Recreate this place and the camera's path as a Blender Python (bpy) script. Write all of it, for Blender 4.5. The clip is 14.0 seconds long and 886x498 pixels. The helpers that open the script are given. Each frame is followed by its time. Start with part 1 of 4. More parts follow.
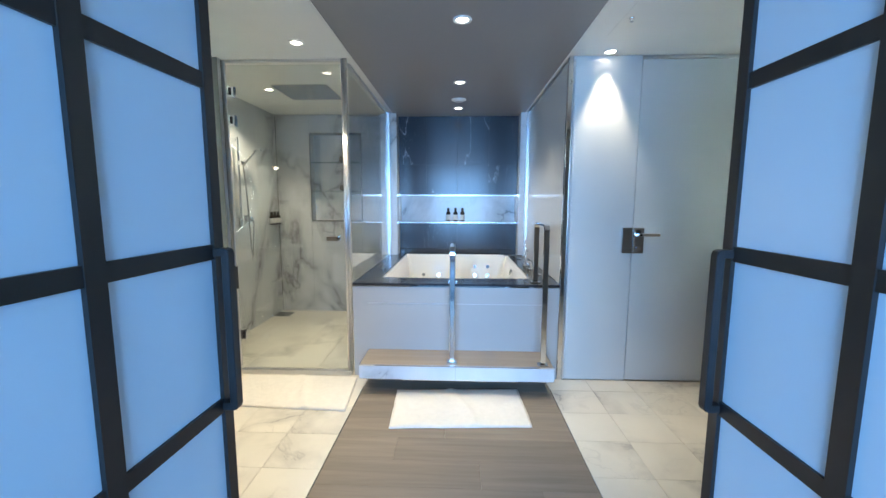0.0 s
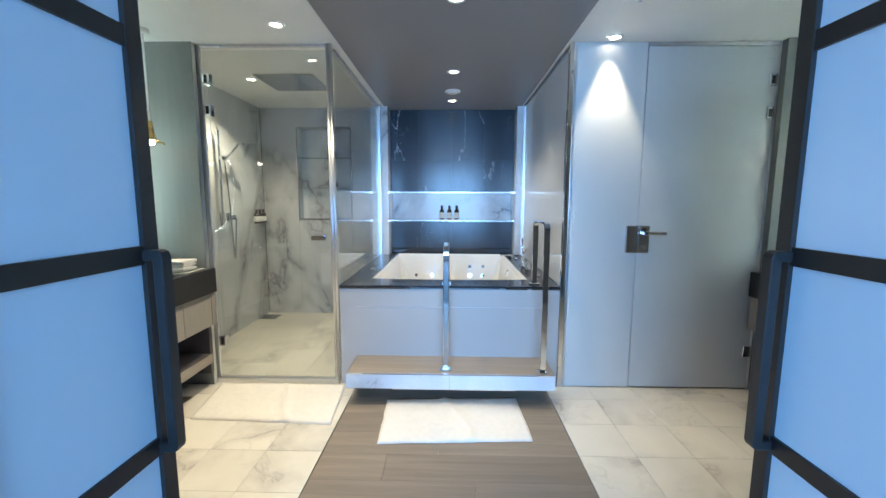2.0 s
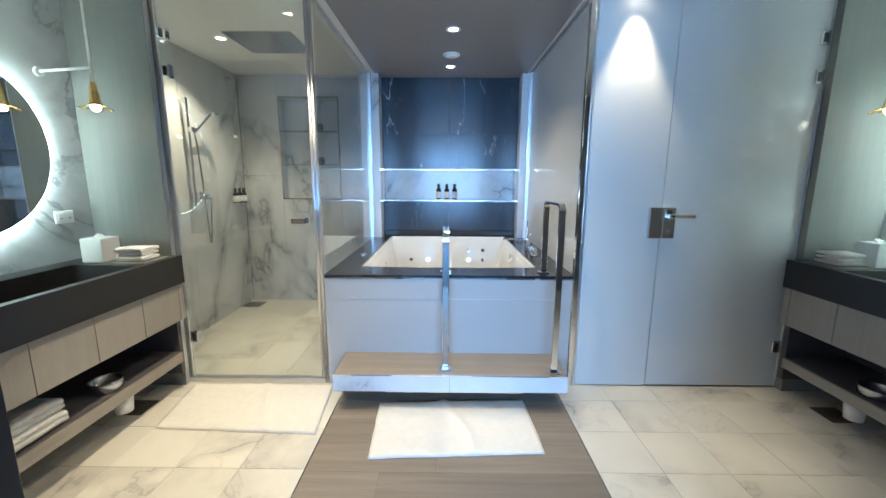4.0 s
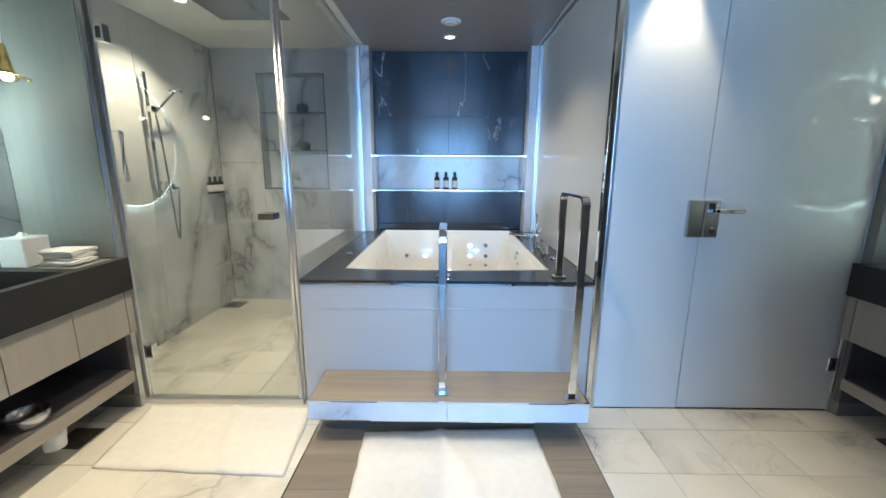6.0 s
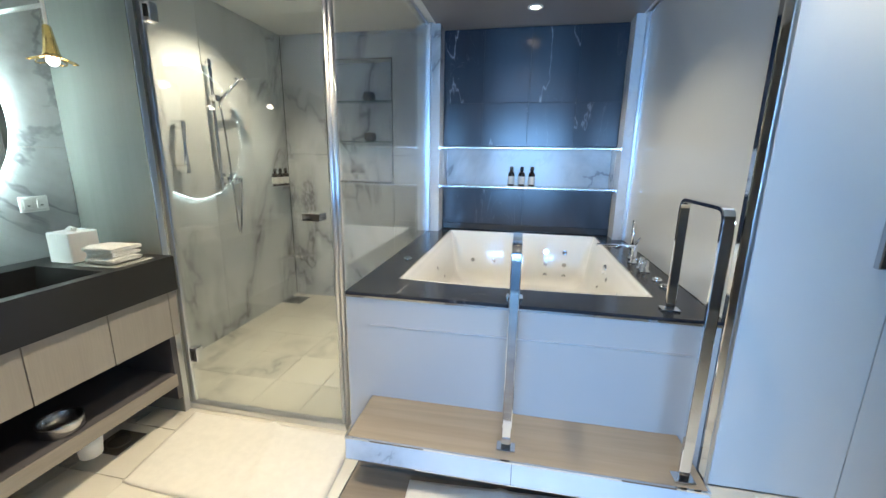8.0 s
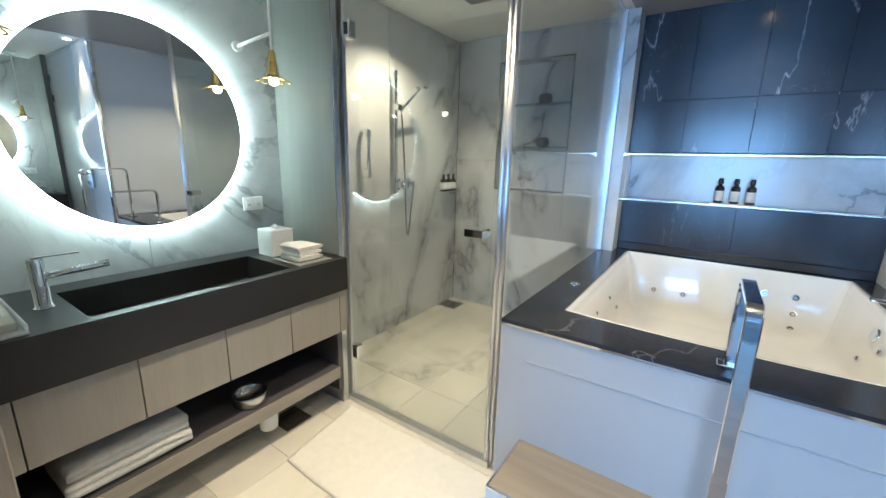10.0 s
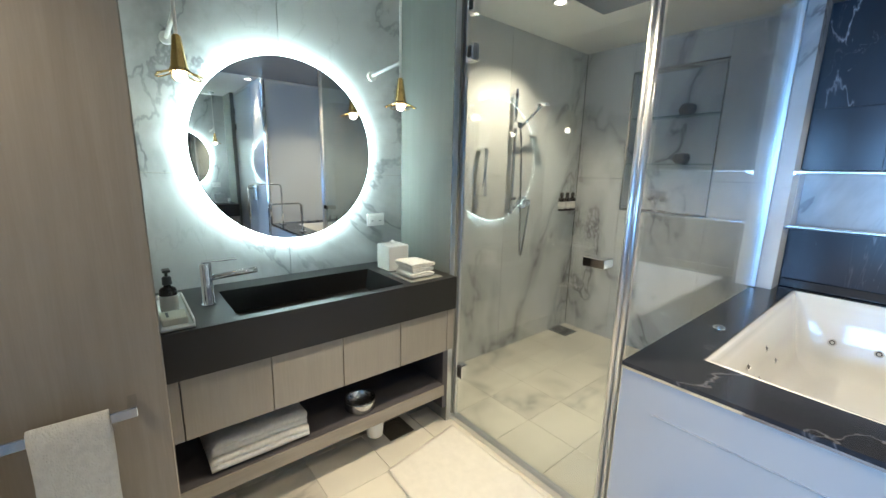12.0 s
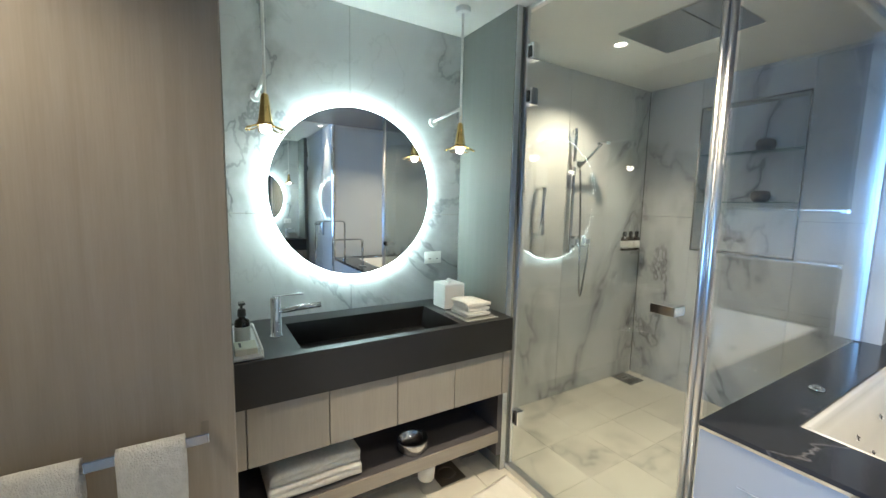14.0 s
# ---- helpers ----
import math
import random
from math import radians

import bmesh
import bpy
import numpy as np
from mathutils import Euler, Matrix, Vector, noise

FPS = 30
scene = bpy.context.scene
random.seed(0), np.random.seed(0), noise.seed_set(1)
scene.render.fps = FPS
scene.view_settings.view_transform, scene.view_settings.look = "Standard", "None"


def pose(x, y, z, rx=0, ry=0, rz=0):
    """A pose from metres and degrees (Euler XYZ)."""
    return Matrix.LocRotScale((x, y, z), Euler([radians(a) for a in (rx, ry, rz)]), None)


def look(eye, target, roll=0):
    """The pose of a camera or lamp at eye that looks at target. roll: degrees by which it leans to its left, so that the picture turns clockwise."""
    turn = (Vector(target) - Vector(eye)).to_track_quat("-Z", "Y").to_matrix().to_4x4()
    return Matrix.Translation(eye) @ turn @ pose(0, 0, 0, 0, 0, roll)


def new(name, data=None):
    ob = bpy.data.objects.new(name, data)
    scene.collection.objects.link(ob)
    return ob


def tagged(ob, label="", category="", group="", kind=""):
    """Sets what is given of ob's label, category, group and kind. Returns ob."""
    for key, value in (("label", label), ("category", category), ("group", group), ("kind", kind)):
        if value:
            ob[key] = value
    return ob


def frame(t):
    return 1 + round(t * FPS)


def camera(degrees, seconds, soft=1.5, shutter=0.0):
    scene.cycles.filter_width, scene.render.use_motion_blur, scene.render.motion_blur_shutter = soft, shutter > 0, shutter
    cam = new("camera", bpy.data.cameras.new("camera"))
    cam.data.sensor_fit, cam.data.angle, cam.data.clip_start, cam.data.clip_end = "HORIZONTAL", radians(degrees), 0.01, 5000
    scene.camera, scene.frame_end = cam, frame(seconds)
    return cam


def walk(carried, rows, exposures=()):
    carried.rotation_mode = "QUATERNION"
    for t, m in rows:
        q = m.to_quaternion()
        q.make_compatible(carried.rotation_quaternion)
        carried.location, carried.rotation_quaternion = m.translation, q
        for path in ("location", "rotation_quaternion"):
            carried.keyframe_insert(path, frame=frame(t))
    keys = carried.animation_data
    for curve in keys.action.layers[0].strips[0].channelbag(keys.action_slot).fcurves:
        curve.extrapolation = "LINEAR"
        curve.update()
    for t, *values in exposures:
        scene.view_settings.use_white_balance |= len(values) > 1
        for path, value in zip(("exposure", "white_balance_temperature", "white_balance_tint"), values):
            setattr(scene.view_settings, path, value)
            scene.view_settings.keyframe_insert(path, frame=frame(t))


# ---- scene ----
cam = camera(96.9, 14.0)
PATH = [
    (0, (0.212, 0.144, 1.358), (0.134, 2.128, 1.122), 0.2),
    (0.5, (0.212, 0.172, 1.369), (0.144, 2.156, 1.126), 0.1),
    (1, (0.211, 0.214, 1.353), (0.152, 2.198, 1.113), 0.2),
    (1.5, (0.215, 0.263, 1.344), (0.162, 2.248, 1.104), 0.2),
    (2, (0.212, 0.33, 1.342), (0.164, 2.314, 1.1), 0.2),
    (2.5, (0.199, 0.405, 1.344), (0.16, 2.388, 1.087), 0.3),
    (3, (0.195, 0.489, 1.338), (0.158, 2.469, 1.052), 0.2),
    (3.5, (0.178, 0.572, 1.343), (0.151, 2.546, 1.022), 0.2),
    (4, (0.177, 0.659, 1.339), (0.158, 2.628, 0.991), 0.3),
    (4.2, (0.146, 0.69, 1.338), (0.161, 2.658, 0.98), 0.6),
    (6.5, (0.202, 1.165, 1.333), (0.144, 3.121, 0.917), 0.2),
    (7, (0.186, 1.262, 1.334), (0.067, 3.213, 0.909), 0.3),
    (7.2, (0.187, 1.307, 1.329), (0.029, 3.255, 0.904), 0.4),
    (9.3, (0.085, 1.631, 1.377), (-0.752, 3.387, 0.911), 1.3),
    (9.5, (0.066, 1.646, 1.371), (-0.848, 3.366, 0.919), 1.4),
    (10, (0.041, 1.678, 1.379), (-1.047, 3.295, 0.929), 1.4),
    (10.5, (0.025, 1.71, 1.384), (-1.213, 3.216, 0.937), 1.3),
    (11, (0.013, 1.725, 1.388), (-1.338, 3.132, 0.946), 1.1),
    (11.5, (0.007, 1.725, 1.396), (-1.433, 3.045, 0.967), 1.3),
    (12, (0.002, 1.724, 1.406), (-1.512, 2.97, 1.013), 1.3),
    (12.5, (0.002, 1.721, 1.416), (-1.571, 2.908, 1.073), 1.2),
    (13, (-0.004, 1.714, 1.421), (-1.627, 2.843, 1.12), 1.4),
    (13.5, (-0.004, 1.715, 1.426), (-1.671, 2.789, 1.163), 1.3),
    (14, (0.0, 1.713, 1.428), (-1.698, 2.746, 1.204), 1.2),
]
walk(cam, [(t, look(eye, target, roll)) for t, eye, target, roll in PATH], [(0, 0.8), (14, 0.8)])


# ---- light ----
world = bpy.data.worlds.new("world")
scene.world = world
world.use_nodes = True
wn = world.node_tree.nodes
sky = wn.new("ShaderNodeTexSky")
sky.sky_type, sky.sun_disc = "NISHITA", False
sky.sun_elevation, sky.sun_rotation = radians(40), radians(200)
wn["Background"].inputs["Strength"].default_value = 0.12
world.node_tree.links.new(sky.outputs["Color"], wn["Background"].inputs["Color"])
sun = new("sun", bpy.data.lights.new("sun", "SUN"))
sun.data.energy, sun.data.angle, sun.data.color = 2.0, radians(0.5), (1.0, 0.95, 0.88)
sun.matrix_world = look((0, 0, 10), (3.0, 1.5, 7.0))

DAY = (0.20, 0.50, 1.0)
WARM = (1.0, 0.85, 0.61)
COOL = (0.74, 1.0, 0.97)


def area_lamp(name, eye, target, sx, sy, watts, colour):
    lamp = new(name, bpy.data.lights.new(name, "AREA"))
    lamp.data.shape, lamp.data.size, lamp.data.size_y = "RECTANGLE", sx, sy
    lamp.data.energy, lamp.data.color = watts, colour
    lamp.matrix_world = look(eye, target)
    return lamp


def spot_lamp(name, eye, target, watts, colour, cone=80, blend=0.6, radius=0.03):
    lamp = new(name, bpy.data.lights.new(name, "SPOT"))
    lamp.data.energy, lamp.data.color, lamp.data.shadow_soft_size = watts, colour, radius
    lamp.data.spot_size, lamp.data.spot_blend = radians(cone), blend
    lamp.matrix_world = look(eye, target)
    return lamp


# daylight in the opening of the bedroom window behind the doorway
area_lamp("window_light", (-0.1, -3.42, 1.4), (-0.1, 0, 1.4), 3.4, 1.8, 320, DAY)

# downlights: place, watts, cone; the last is unseen, added to brighten the oak panel
DOWNLIGHTS = [(0.225, 2.444, 2.36, 30, 100), (0.213, 3.584, 2.36, 27, 120), (0.20, 4.486, 2.36, 16, 120),
              (1.24, 3.005, 2.385, 42, 56), (-0.85, 2.79, 2.385, 80, 76), (-1.54, 3.84, 2.385, 46, 125), (-0.82, 1.0, 2.385, 34, 130)]
for lx, ly, lz, watts, cone in DOWNLIGHTS:
    spot_lamp("downlight_lamp", (lx, ly, lz - 0.02), (lx, ly, 0), watts, WARM, cone)

# ---- materials ----


def material(name, colour, rough=0.5, metal=0.0, coat=0.0, var=0.06, scale=8.0, bump=0.0, bump_scale=60.0, rand=0.0, stretch=(1, 1, 1), coat_rough=0.03):
    m = bpy.data.materials.new(name)
    m.use_nodes = True
    n, l = m.node_tree.nodes, m.node_tree.links
    p = n["Principled BSDF"]
    p.inputs["Roughness"].default_value, p.inputs["Metallic"].default_value = rough, metal
    p.inputs["Coat Weight"].default_value, p.inputs["Coat Roughness"].default_value = coat, coat_rough
    geo = n.new("ShaderNodeNewGeometry")
    mp = n.new("ShaderNodeMapping")
    mp.inputs["Scale"].default_value = stretch
    l.new(geo.outputs["Position"], mp.inputs["Vector"])
    tex = n.new("ShaderNodeTexNoise")
    tex.inputs["Scale"].default_value, tex.inputs["Detail"].default_value = scale, 6
    l.new(mp.outputs["Vector"], tex.inputs["Vector"])
    hsv = n.new("ShaderNodeHueSaturation")
    hsv.inputs["Color"].default_value = (*colour, 1)
    rng = n.new("ShaderNodeMapRange")
    rng.inputs["From Min"].default_value, rng.inputs["From Max"].default_value = 0.25, 0.75
    rng.inputs["To Min"].default_value, rng.inputs["To Max"].default_value = 1 - var, 1 + var
    l.new(tex.outputs["Fac"], rng.inputs["Value"])
    out = rng.outputs["Result"]
    if rand:
        info = n.new("ShaderNodeObjectInfo")
        r2 = n.new("ShaderNodeMapRange")
        r2.inputs["To Min"].default_value, r2.inputs["To Max"].default_value = 1 - rand, 1 + rand
        l.new(info.outputs["Random"], r2.inputs["Value"])
        mul = n.new("ShaderNodeMath")
        mul.operation = "MULTIPLY"
        l.new(out, mul.inputs[0]), l.new(r2.outputs["Result"], mul.inputs[1])
        out = mul.outputs["Value"]
    l.new(out, hsv.inputs["Value"])
    l.new(hsv.outputs["Color"], p.inputs["Base Color"])
    r3 = n.new("ShaderNodeMapRange")
    r3.inputs["To Min"].default_value, r3.inputs["To Max"].default_value = rough * 0.85, min(1.0, rough * 1.15)
    l.new(tex.outputs["Fac"], r3.inputs["Value"])
    l.new(r3.outputs["Result"], p.inputs["Roughness"])
    if bump:
        t2 = n.new("ShaderNodeTexNoise")
        t2.inputs["Scale"].default_value, t2.inputs["Detail"].default_value = bump_scale, 4
        l.new(mp.outputs["Vector"], t2.inputs["Vector"])
        b = n.new("ShaderNodeBump")
        b.inputs["Strength"].default_value, b.inputs["Distance"].default_value = bump, 0.01
        l.new(t2.outputs["Fac"], b.inputs["Height"])
        l.new(b.outputs["Normal"], p.inputs["Normal"])
    return m


def marble(name, base, vein, rough, scale=0.9, width=0.022, amount=0.8, cloud=0.05, rand=False, offset=(0, 0, 0), coat=0.0, stretch=(1, 1, 1), turn=(0, 0, 0), mask_at=(0.44, 0.56), hair=0.3):
    """Stone with branching veins and soft clouds; rand gives every tile its own cut of the stone."""
    m = bpy.data.materials.new(name)
    m.use_nodes = True
    n, l = m.node_tree.nodes, m.node_tree.links
    p = n["Principled BSDF"]
    p.inputs["Roughness"].default_value = rough
    p.inputs["Coat Weight"].default_value, p.inputs["Coat Roughness"].default_value = coat, 0.05
    geo = n.new("ShaderNodeNewGeometry")
    mp = n.new("ShaderNodeMapping")
    mp.inputs["Location"].default_value, mp.inputs["Scale"].default_value = offset, stretch
    mp.inputs["Rotation"].default_value = turn
    l.new(geo.outputs["Position"], mp.inputs["Vector"])
    vec = mp.outputs["Vector"]
    if rand:
        info = n.new("ShaderNodeObjectInfo")
        sc = n.new("ShaderNodeVectorMath")
        sc.operation = "SCALE"
        sc.inputs[0].default_value = (17.0, 31.0, 23.0)
        l.new(info.outputs["Random"], sc.inputs["Scale"])
        add = n.new("ShaderNodeVectorMath")
        l.new(vec, add.inputs[0]), l.new(sc.outputs["Vector"], add.inputs[1])
        vec = add.outputs["Vector"]

    def noise_tex(s, d, dist, rough_=0.55):
        t = n.new("ShaderNodeTexNoise")
        t.inputs["Scale"].default_value, t.inputs["Detail"].default_value = s, d
        t.inputs["Distortion"].default_value, t.inputs["Roughness"].default_value = dist, rough_
        l.new(vec, t.inputs["Vector"])
        return t.outputs["Fac"]

    def math_node(op, a, b=None):
        k = n.new("ShaderNodeMath")
        k.operation = op
        for i, v in enumerate((a, b)):
            if v is None:
                continue
            if isinstance(v, (int, float)):
                k.inputs[i].default_value = v
            else:
                l.new(v, k.inputs[i])
        return k.outputs["Value"]

    def ranged(v, a, b, c, d):
        k = n.new("ShaderNodeMapRange")
        k.interpolation_type = "SMOOTHSTEP"
        for key, q in (("From Min", a), ("From Max", b), ("To Min", c), ("To Max", d)):
            k.inputs[key].default_value = q
        l.new(v, k.inputs["Value"])
        return k.outputs["Result"]

    big = math_node("ABSOLUTE", math_node("SUBTRACT", noise_tex(scale, 7, 0.5), 0.5))
    wide = ranged(big, 0.0, width * 2.6, 0.52, 0.0)
    thin = ranged(big, 0.0, width * 0.5, 1.0, 0.0)
    fine = ranged(math_node("ABSOLUTE", math_node("SUBTRACT", noise_tex(scale * 2.7, 6, 0.8), 0.5)), 0.0, width * 0.5, hair, 0.0)
    mask = ranged(noise_tex(scale * 0.8, 2, 0.0), mask_at[0], mask_at[1], 0.0, 1.0)
    blot = ranged(noise_tex(scale * 5, 6, 0.3), 0.3, 0.7, 0.35, 1.0)
    v = math_node("MULTIPLY", math_node("MAXIMUM", math_node("MULTIPLY", math_node("MAXIMUM", wide, thin), blot), fine), math_node("MULTIPLY", mask, amount))
    c = n.new("ShaderNodeMix")
    c.data_type = "RGBA"
    c.inputs["A"].default_value, c.inputs["B"].default_value = (*base, 1), (*vein, 1)
    l.new(v, c.inputs["Factor"])
    h = n.new("ShaderNodeHueSaturation")
    l.new(c.outputs["Result"], h.inputs["Color"])
    l.new(ranged(noise_tex(scale * 2, 5, 0.2), 0.25, 0.75, 1 - cloud, 1 + cloud), h.inputs["Value"])
    l.new(h.outputs["Color"], p.inputs["Base Color"])
    return m


def wood(name, a, b, rough=0.45, along="x", rand=0.1, scale=1.0):
    m = bpy.data.materials.new(name)
    m.use_nodes = True
    n, l = m.node_tree.nodes, m.node_tree.links
    p = n["Principled BSDF"]
    p.inputs["Roughness"].default_value = rough
    geo = n.new("ShaderNodeNewGeometry")
    info = n.new("ShaderNodeObjectInfo")
    sc = n.new("ShaderNodeVectorMath")
    sc.operation = "SCALE"
    sc.inputs[0].default_value = (13.0, 29.0, 7.0)
    l.new(info.outputs["Random"], sc.inputs["Scale"])
    add = n.new("ShaderNodeVectorMath")
    l.new(geo.outputs["Position"], add.inputs[0]), l.new(sc.outputs["Vector"], add.inputs[1])
    mp = n.new("ShaderNodeMapping")
    mp.inputs["Scale"].default_value = {"x": (1.2, 22, 22), "y": (22, 1.2, 22), "z": (22, 22, 1.2)}[along]
    l.new(add.outputs["Vector"], mp.inputs["Vector"])
    tex = n.new("ShaderNodeTexNoise")
    tex.inputs["Scale"].default_value, tex.inputs["Detail"].default_value, tex.inputs["Distortion"].default_value = scale, 7, 0.6
    l.new(mp.outputs["Vector"], tex.inputs["Vector"])
    fine = n.new("ShaderNodeTexNoise")
    fine.inputs["Scale"].default_value, fine.inputs["Detail"].default_value = scale * 7, 3
    l.new(mp.outputs["Vector"], fine.inputs["Vector"])
    mix = n.new("ShaderNodeMix")
    mix.data_type = "RGBA"
    mix.inputs["A"].default_value, mix.inputs["B"].default_value = (*a, 1), (*b, 1)
    r = n.new("ShaderNodeMapRange")
    r.inputs["From Min"].default_value, r.inputs["From Max"].default_value = 0.3, 0.7
    l.new(tex.outputs["Fac"], r.inputs["Value"])
    l.new(r.outputs["Result"], mix.inputs["Factor"])
    h = n.new("ShaderNodeHueSaturation")
    l.new(mix.outputs["Result"], h.inputs["Color"])
    r2 = n.new("ShaderNodeMapRange")
    r2.inputs["To Min"].default_value, r2.inputs["To Max"].default_value = 1 - rand, 1 + rand
    l.new(info.outputs["Random"], r2.inputs["Value"])
    r3 = n.new("ShaderNodeMapRange")
    r3.inputs["From Min"].default_value, r3.inputs["From Max"].default_value = 0.3, 0.7
    r3.inputs["To Min"].default_value, r3.inputs["To Max"].default_value = 0.965, 1.035
    l.new(fine.outputs["Fac"], r3.inputs["Value"])
    mul = n.new("ShaderNodeMath")
    mul.operation = "MULTIPLY"
    l.new(r2.outputs["Result"], mul.inputs[0]), l.new(r3.outputs["Result"], mul.inputs[1])
    l.new(mul.outputs["Value"], h.inputs["Value"])
    l.new(h.outputs["Color"], p.inputs["Base Color"])
    bmp = n.new("ShaderNodeBump")
    bmp.inputs["Strength"].default_value, bmp.inputs["Distance"].default_value = 0.15, 0.002
    l.new(fine.outputs["Fac"], bmp.inputs["Height"])
    l.new(bmp.outputs["Normal"], p.inputs["Normal"])
    return m


def glass(name, tint, gloss=0.075):
    """Clear sheet: straight through, with the mirror image that its surface gives, stronger at a slant."""
    m = bpy.data.materials.new(name)
    m.use_nodes = True
    n, l = m.node_tree.nodes, m.node_tree.links
    n.remove(n["Principled BSDF"])
    tr, gl, mix, lw = n.new("ShaderNodeBsdfTransparent"), n.new("ShaderNodeBsdfGlossy"), n.new("ShaderNodeMixShader"), n.new("ShaderNodeLayerWeight")
    tr.inputs["Color"].default_value = (*tint, 1)
    gl.inputs["Roughness"].default_value = 0.0
    lw.inputs["Blend"].default_value = 0.5
    pw, ma = n.new("ShaderNodeMath"), n.new("ShaderNodeMath")
    pw.operation, ma.operation = "POWER", "MULTIPLY_ADD"
    pw.inputs[1].default_value = 5.0
    ma.inputs[1].default_value, ma.inputs[2].default_value = 1 - gloss, gloss
    l.new(lw.outputs["Facing"], pw.inputs[0]), l.new(pw.outputs["Value"], ma.inputs[0])
    l.new(ma.outputs["Value"], mix.inputs["Fac"])
    l.new(tr.outputs["BSDF"], mix.inputs[1]), l.new(gl.outputs["BSDF"], mix.inputs[2])
    l.new(mix.outputs["Shader"], n["Material Output"].inputs["Surface"])
    return m


def glow(name, colour, strength):
    m = bpy.data.materials.new(name)
    m.use_nodes = True
    p = m.node_tree.nodes["Principled BSDF"]
    p.inputs["Base Color"].default_value = (0.8, 0.8, 0.8, 1)
    p.inputs["Emission Color"].default_value, p.inputs["Emission Strength"].default_value = (*colour, 1), strength
    return m


CEIL_WHITE = material("ceiling_paint", (0.82, 0.82, 0.80), 0.45, var=0.02, scale=3)
CEIL_DARK = material("dark_ceiling_panel", (0.26, 0.25, 0.25), 0.36, var=0.025, scale=1.5)
MARBLE_WALL = marble("white_marble_wall", (0.62, 0.64, 0.65), (0.20, 0.205, 0.22), 0.2, 0.66, 0.024, 1.0, offset=(5.1, 1.3, 8.2), mask_at=(0.34, 0.47), hair=0.12, turn=(0.5, 0.4, 0), stretch=(1, 1, 0.75))
MARBLE_FLOOR = marble("marble_floor_tile", (0.66, 0.63, 0.56), (0.25, 0.24, 0.23), 0.28, 1.15, 0.042, 0.9, 0.06, rand=True, mask_at=(0.43, 0.53), hair=0.2)
MARBLE_STEP = marble("marble_step_face", (0.66, 0.68, 0.70), (0.25, 0.25, 0.28), 0.2, 2.3, 0.03, 0.8, offset=(1.7, 2.2, 0))
MARBLE_BLACK = marble("black_marble", (0.018, 0.020, 0.026), (0.40, 0.40, 0.42), 0.16, 1.1, 0.003, 0.38, 0.2, mask_at=(0.5, 0.58), hair=0.2, offset=(0.7, 0.2, 4.1))
TILE_BLACK = marble("black_marble_wall", (0.020, 0.025, 0.038), (0.40, 0.42, 0.47), 0.2, 0.8, 0.0026, 0.9, 0.25, mask_at=(0.44, 0.54), hair=0.35, stretch=(2.2, 1, 0.6), turn=(0, 0.5, 0), rand=True)
GROUT = material("grout", (0.50, 0.48, 0.43), 0.8, var=0.1, scale=30)
GROUT_DARK = material("dark_grout", (0.035, 0.04, 0.05), 0.7, var=0.1)
PANEL_WHITE = material("white_glazed_panel", (0.41, 0.405, 0.40), 0.3, var=0.02, scale=3, coat=0.4)
PLANK = wood("wood_look_plank", (0.195, 0.163, 0.130), (0.255, 0.216, 0.176), 0.65, "x", 0.12)
PLANK.node_tree.nodes["Principled BSDF"].inputs["Specular IOR Level"].default_value = 0.2
STEP_WOOD = wood("step_wood_tile", (0.235, 0.195, 0.152), (0.30, 0.252, 0.20), 0.35, "x", 0.05)
OAK = wood("pale_oak_veneer", (0.275, 0.24, 0.205), (0.32, 0.283, 0.245), 0.45, "z", 0.02, 1.4)
DRAWER_OAK = wood("drawer_oak", (0.285, 0.262, 0.235), (0.312, 0.287, 0.258), 0.45, "z", 0.03, 1.3)
SHELF_OAK = wood("shelf_oak", (0.27, 0.24, 0.205), (0.33, 0.295, 0.255), 0.45, "y", 0.03)
COUNTER = material("black_solid_surface", (0.015, 0.0148, 0.0155), 0.31, var=0.04, scale=3)
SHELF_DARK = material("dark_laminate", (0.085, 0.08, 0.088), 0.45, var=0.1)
GREY_PANEL = material("brushed_grey_panel", (0.21, 0.217, 0.205), 0.48, metal=0.0, var=0.05, scale=5, stretch=(9, 9, 0.4))
CHROME = material("chrome", (0.80, 0.81, 0.83), 0.06, metal=1.0, var=0.03)
ALU = material("satin_aluminium", (0.70, 0.71, 0.73), 0.3, metal=1.0, var=0.04, scale=20, stretch=(6, 6, 0.3))
STEEL = material("brushed_steel", (0.55, 0.55, 0.56), 0.22, metal=1.0, var=0.06, scale=20)
MIRROR = material("mirror_silver", (0.86, 0.89, 0.89), 0.01, metal=1.0, var=0.0)
BRASS = material("brass", (0.72, 0.50, 0.20), 0.22, metal=1.0, var=0.05)
ACRYLIC = material("tub_acrylic", (0.82, 0.815, 0.79), 0.12, var=0.02, coat=1.0)
TOWEL = material("white_terry", (0.80, 0.79, 0.76), 0.95, var=0.08, scale=60, bump=1.0, bump_scale=260)
MAT_TERRY = material("bath_mat_terry", (0.84, 0.81, 0.75), 0.95, var=0.04, scale=30, bump=0.7, bump_scale=380)
WHITE_PLASTIC = material("white_plastic", (0.78, 0.78, 0.77), 0.35, var=0.02)
WHITE_CERAMIC = material("white_leatherette", (0.74, 0.75, 0.75), 0.4, var=0.03, bump=0.1, bump_scale=200)
BLACK_FRAME = material("black_door_metal", (0.016, 0.014, 0.014), 0.38, var=0.12, scale=10)
DARK_BOTTLE = material("dark_bottle", (0.025, 0.016, 0.012), 0.12, var=0.1, coat=0.4)
LABEL = material("bottle_label", (0.62, 0.61, 0.58), 0.6, var=0.04)
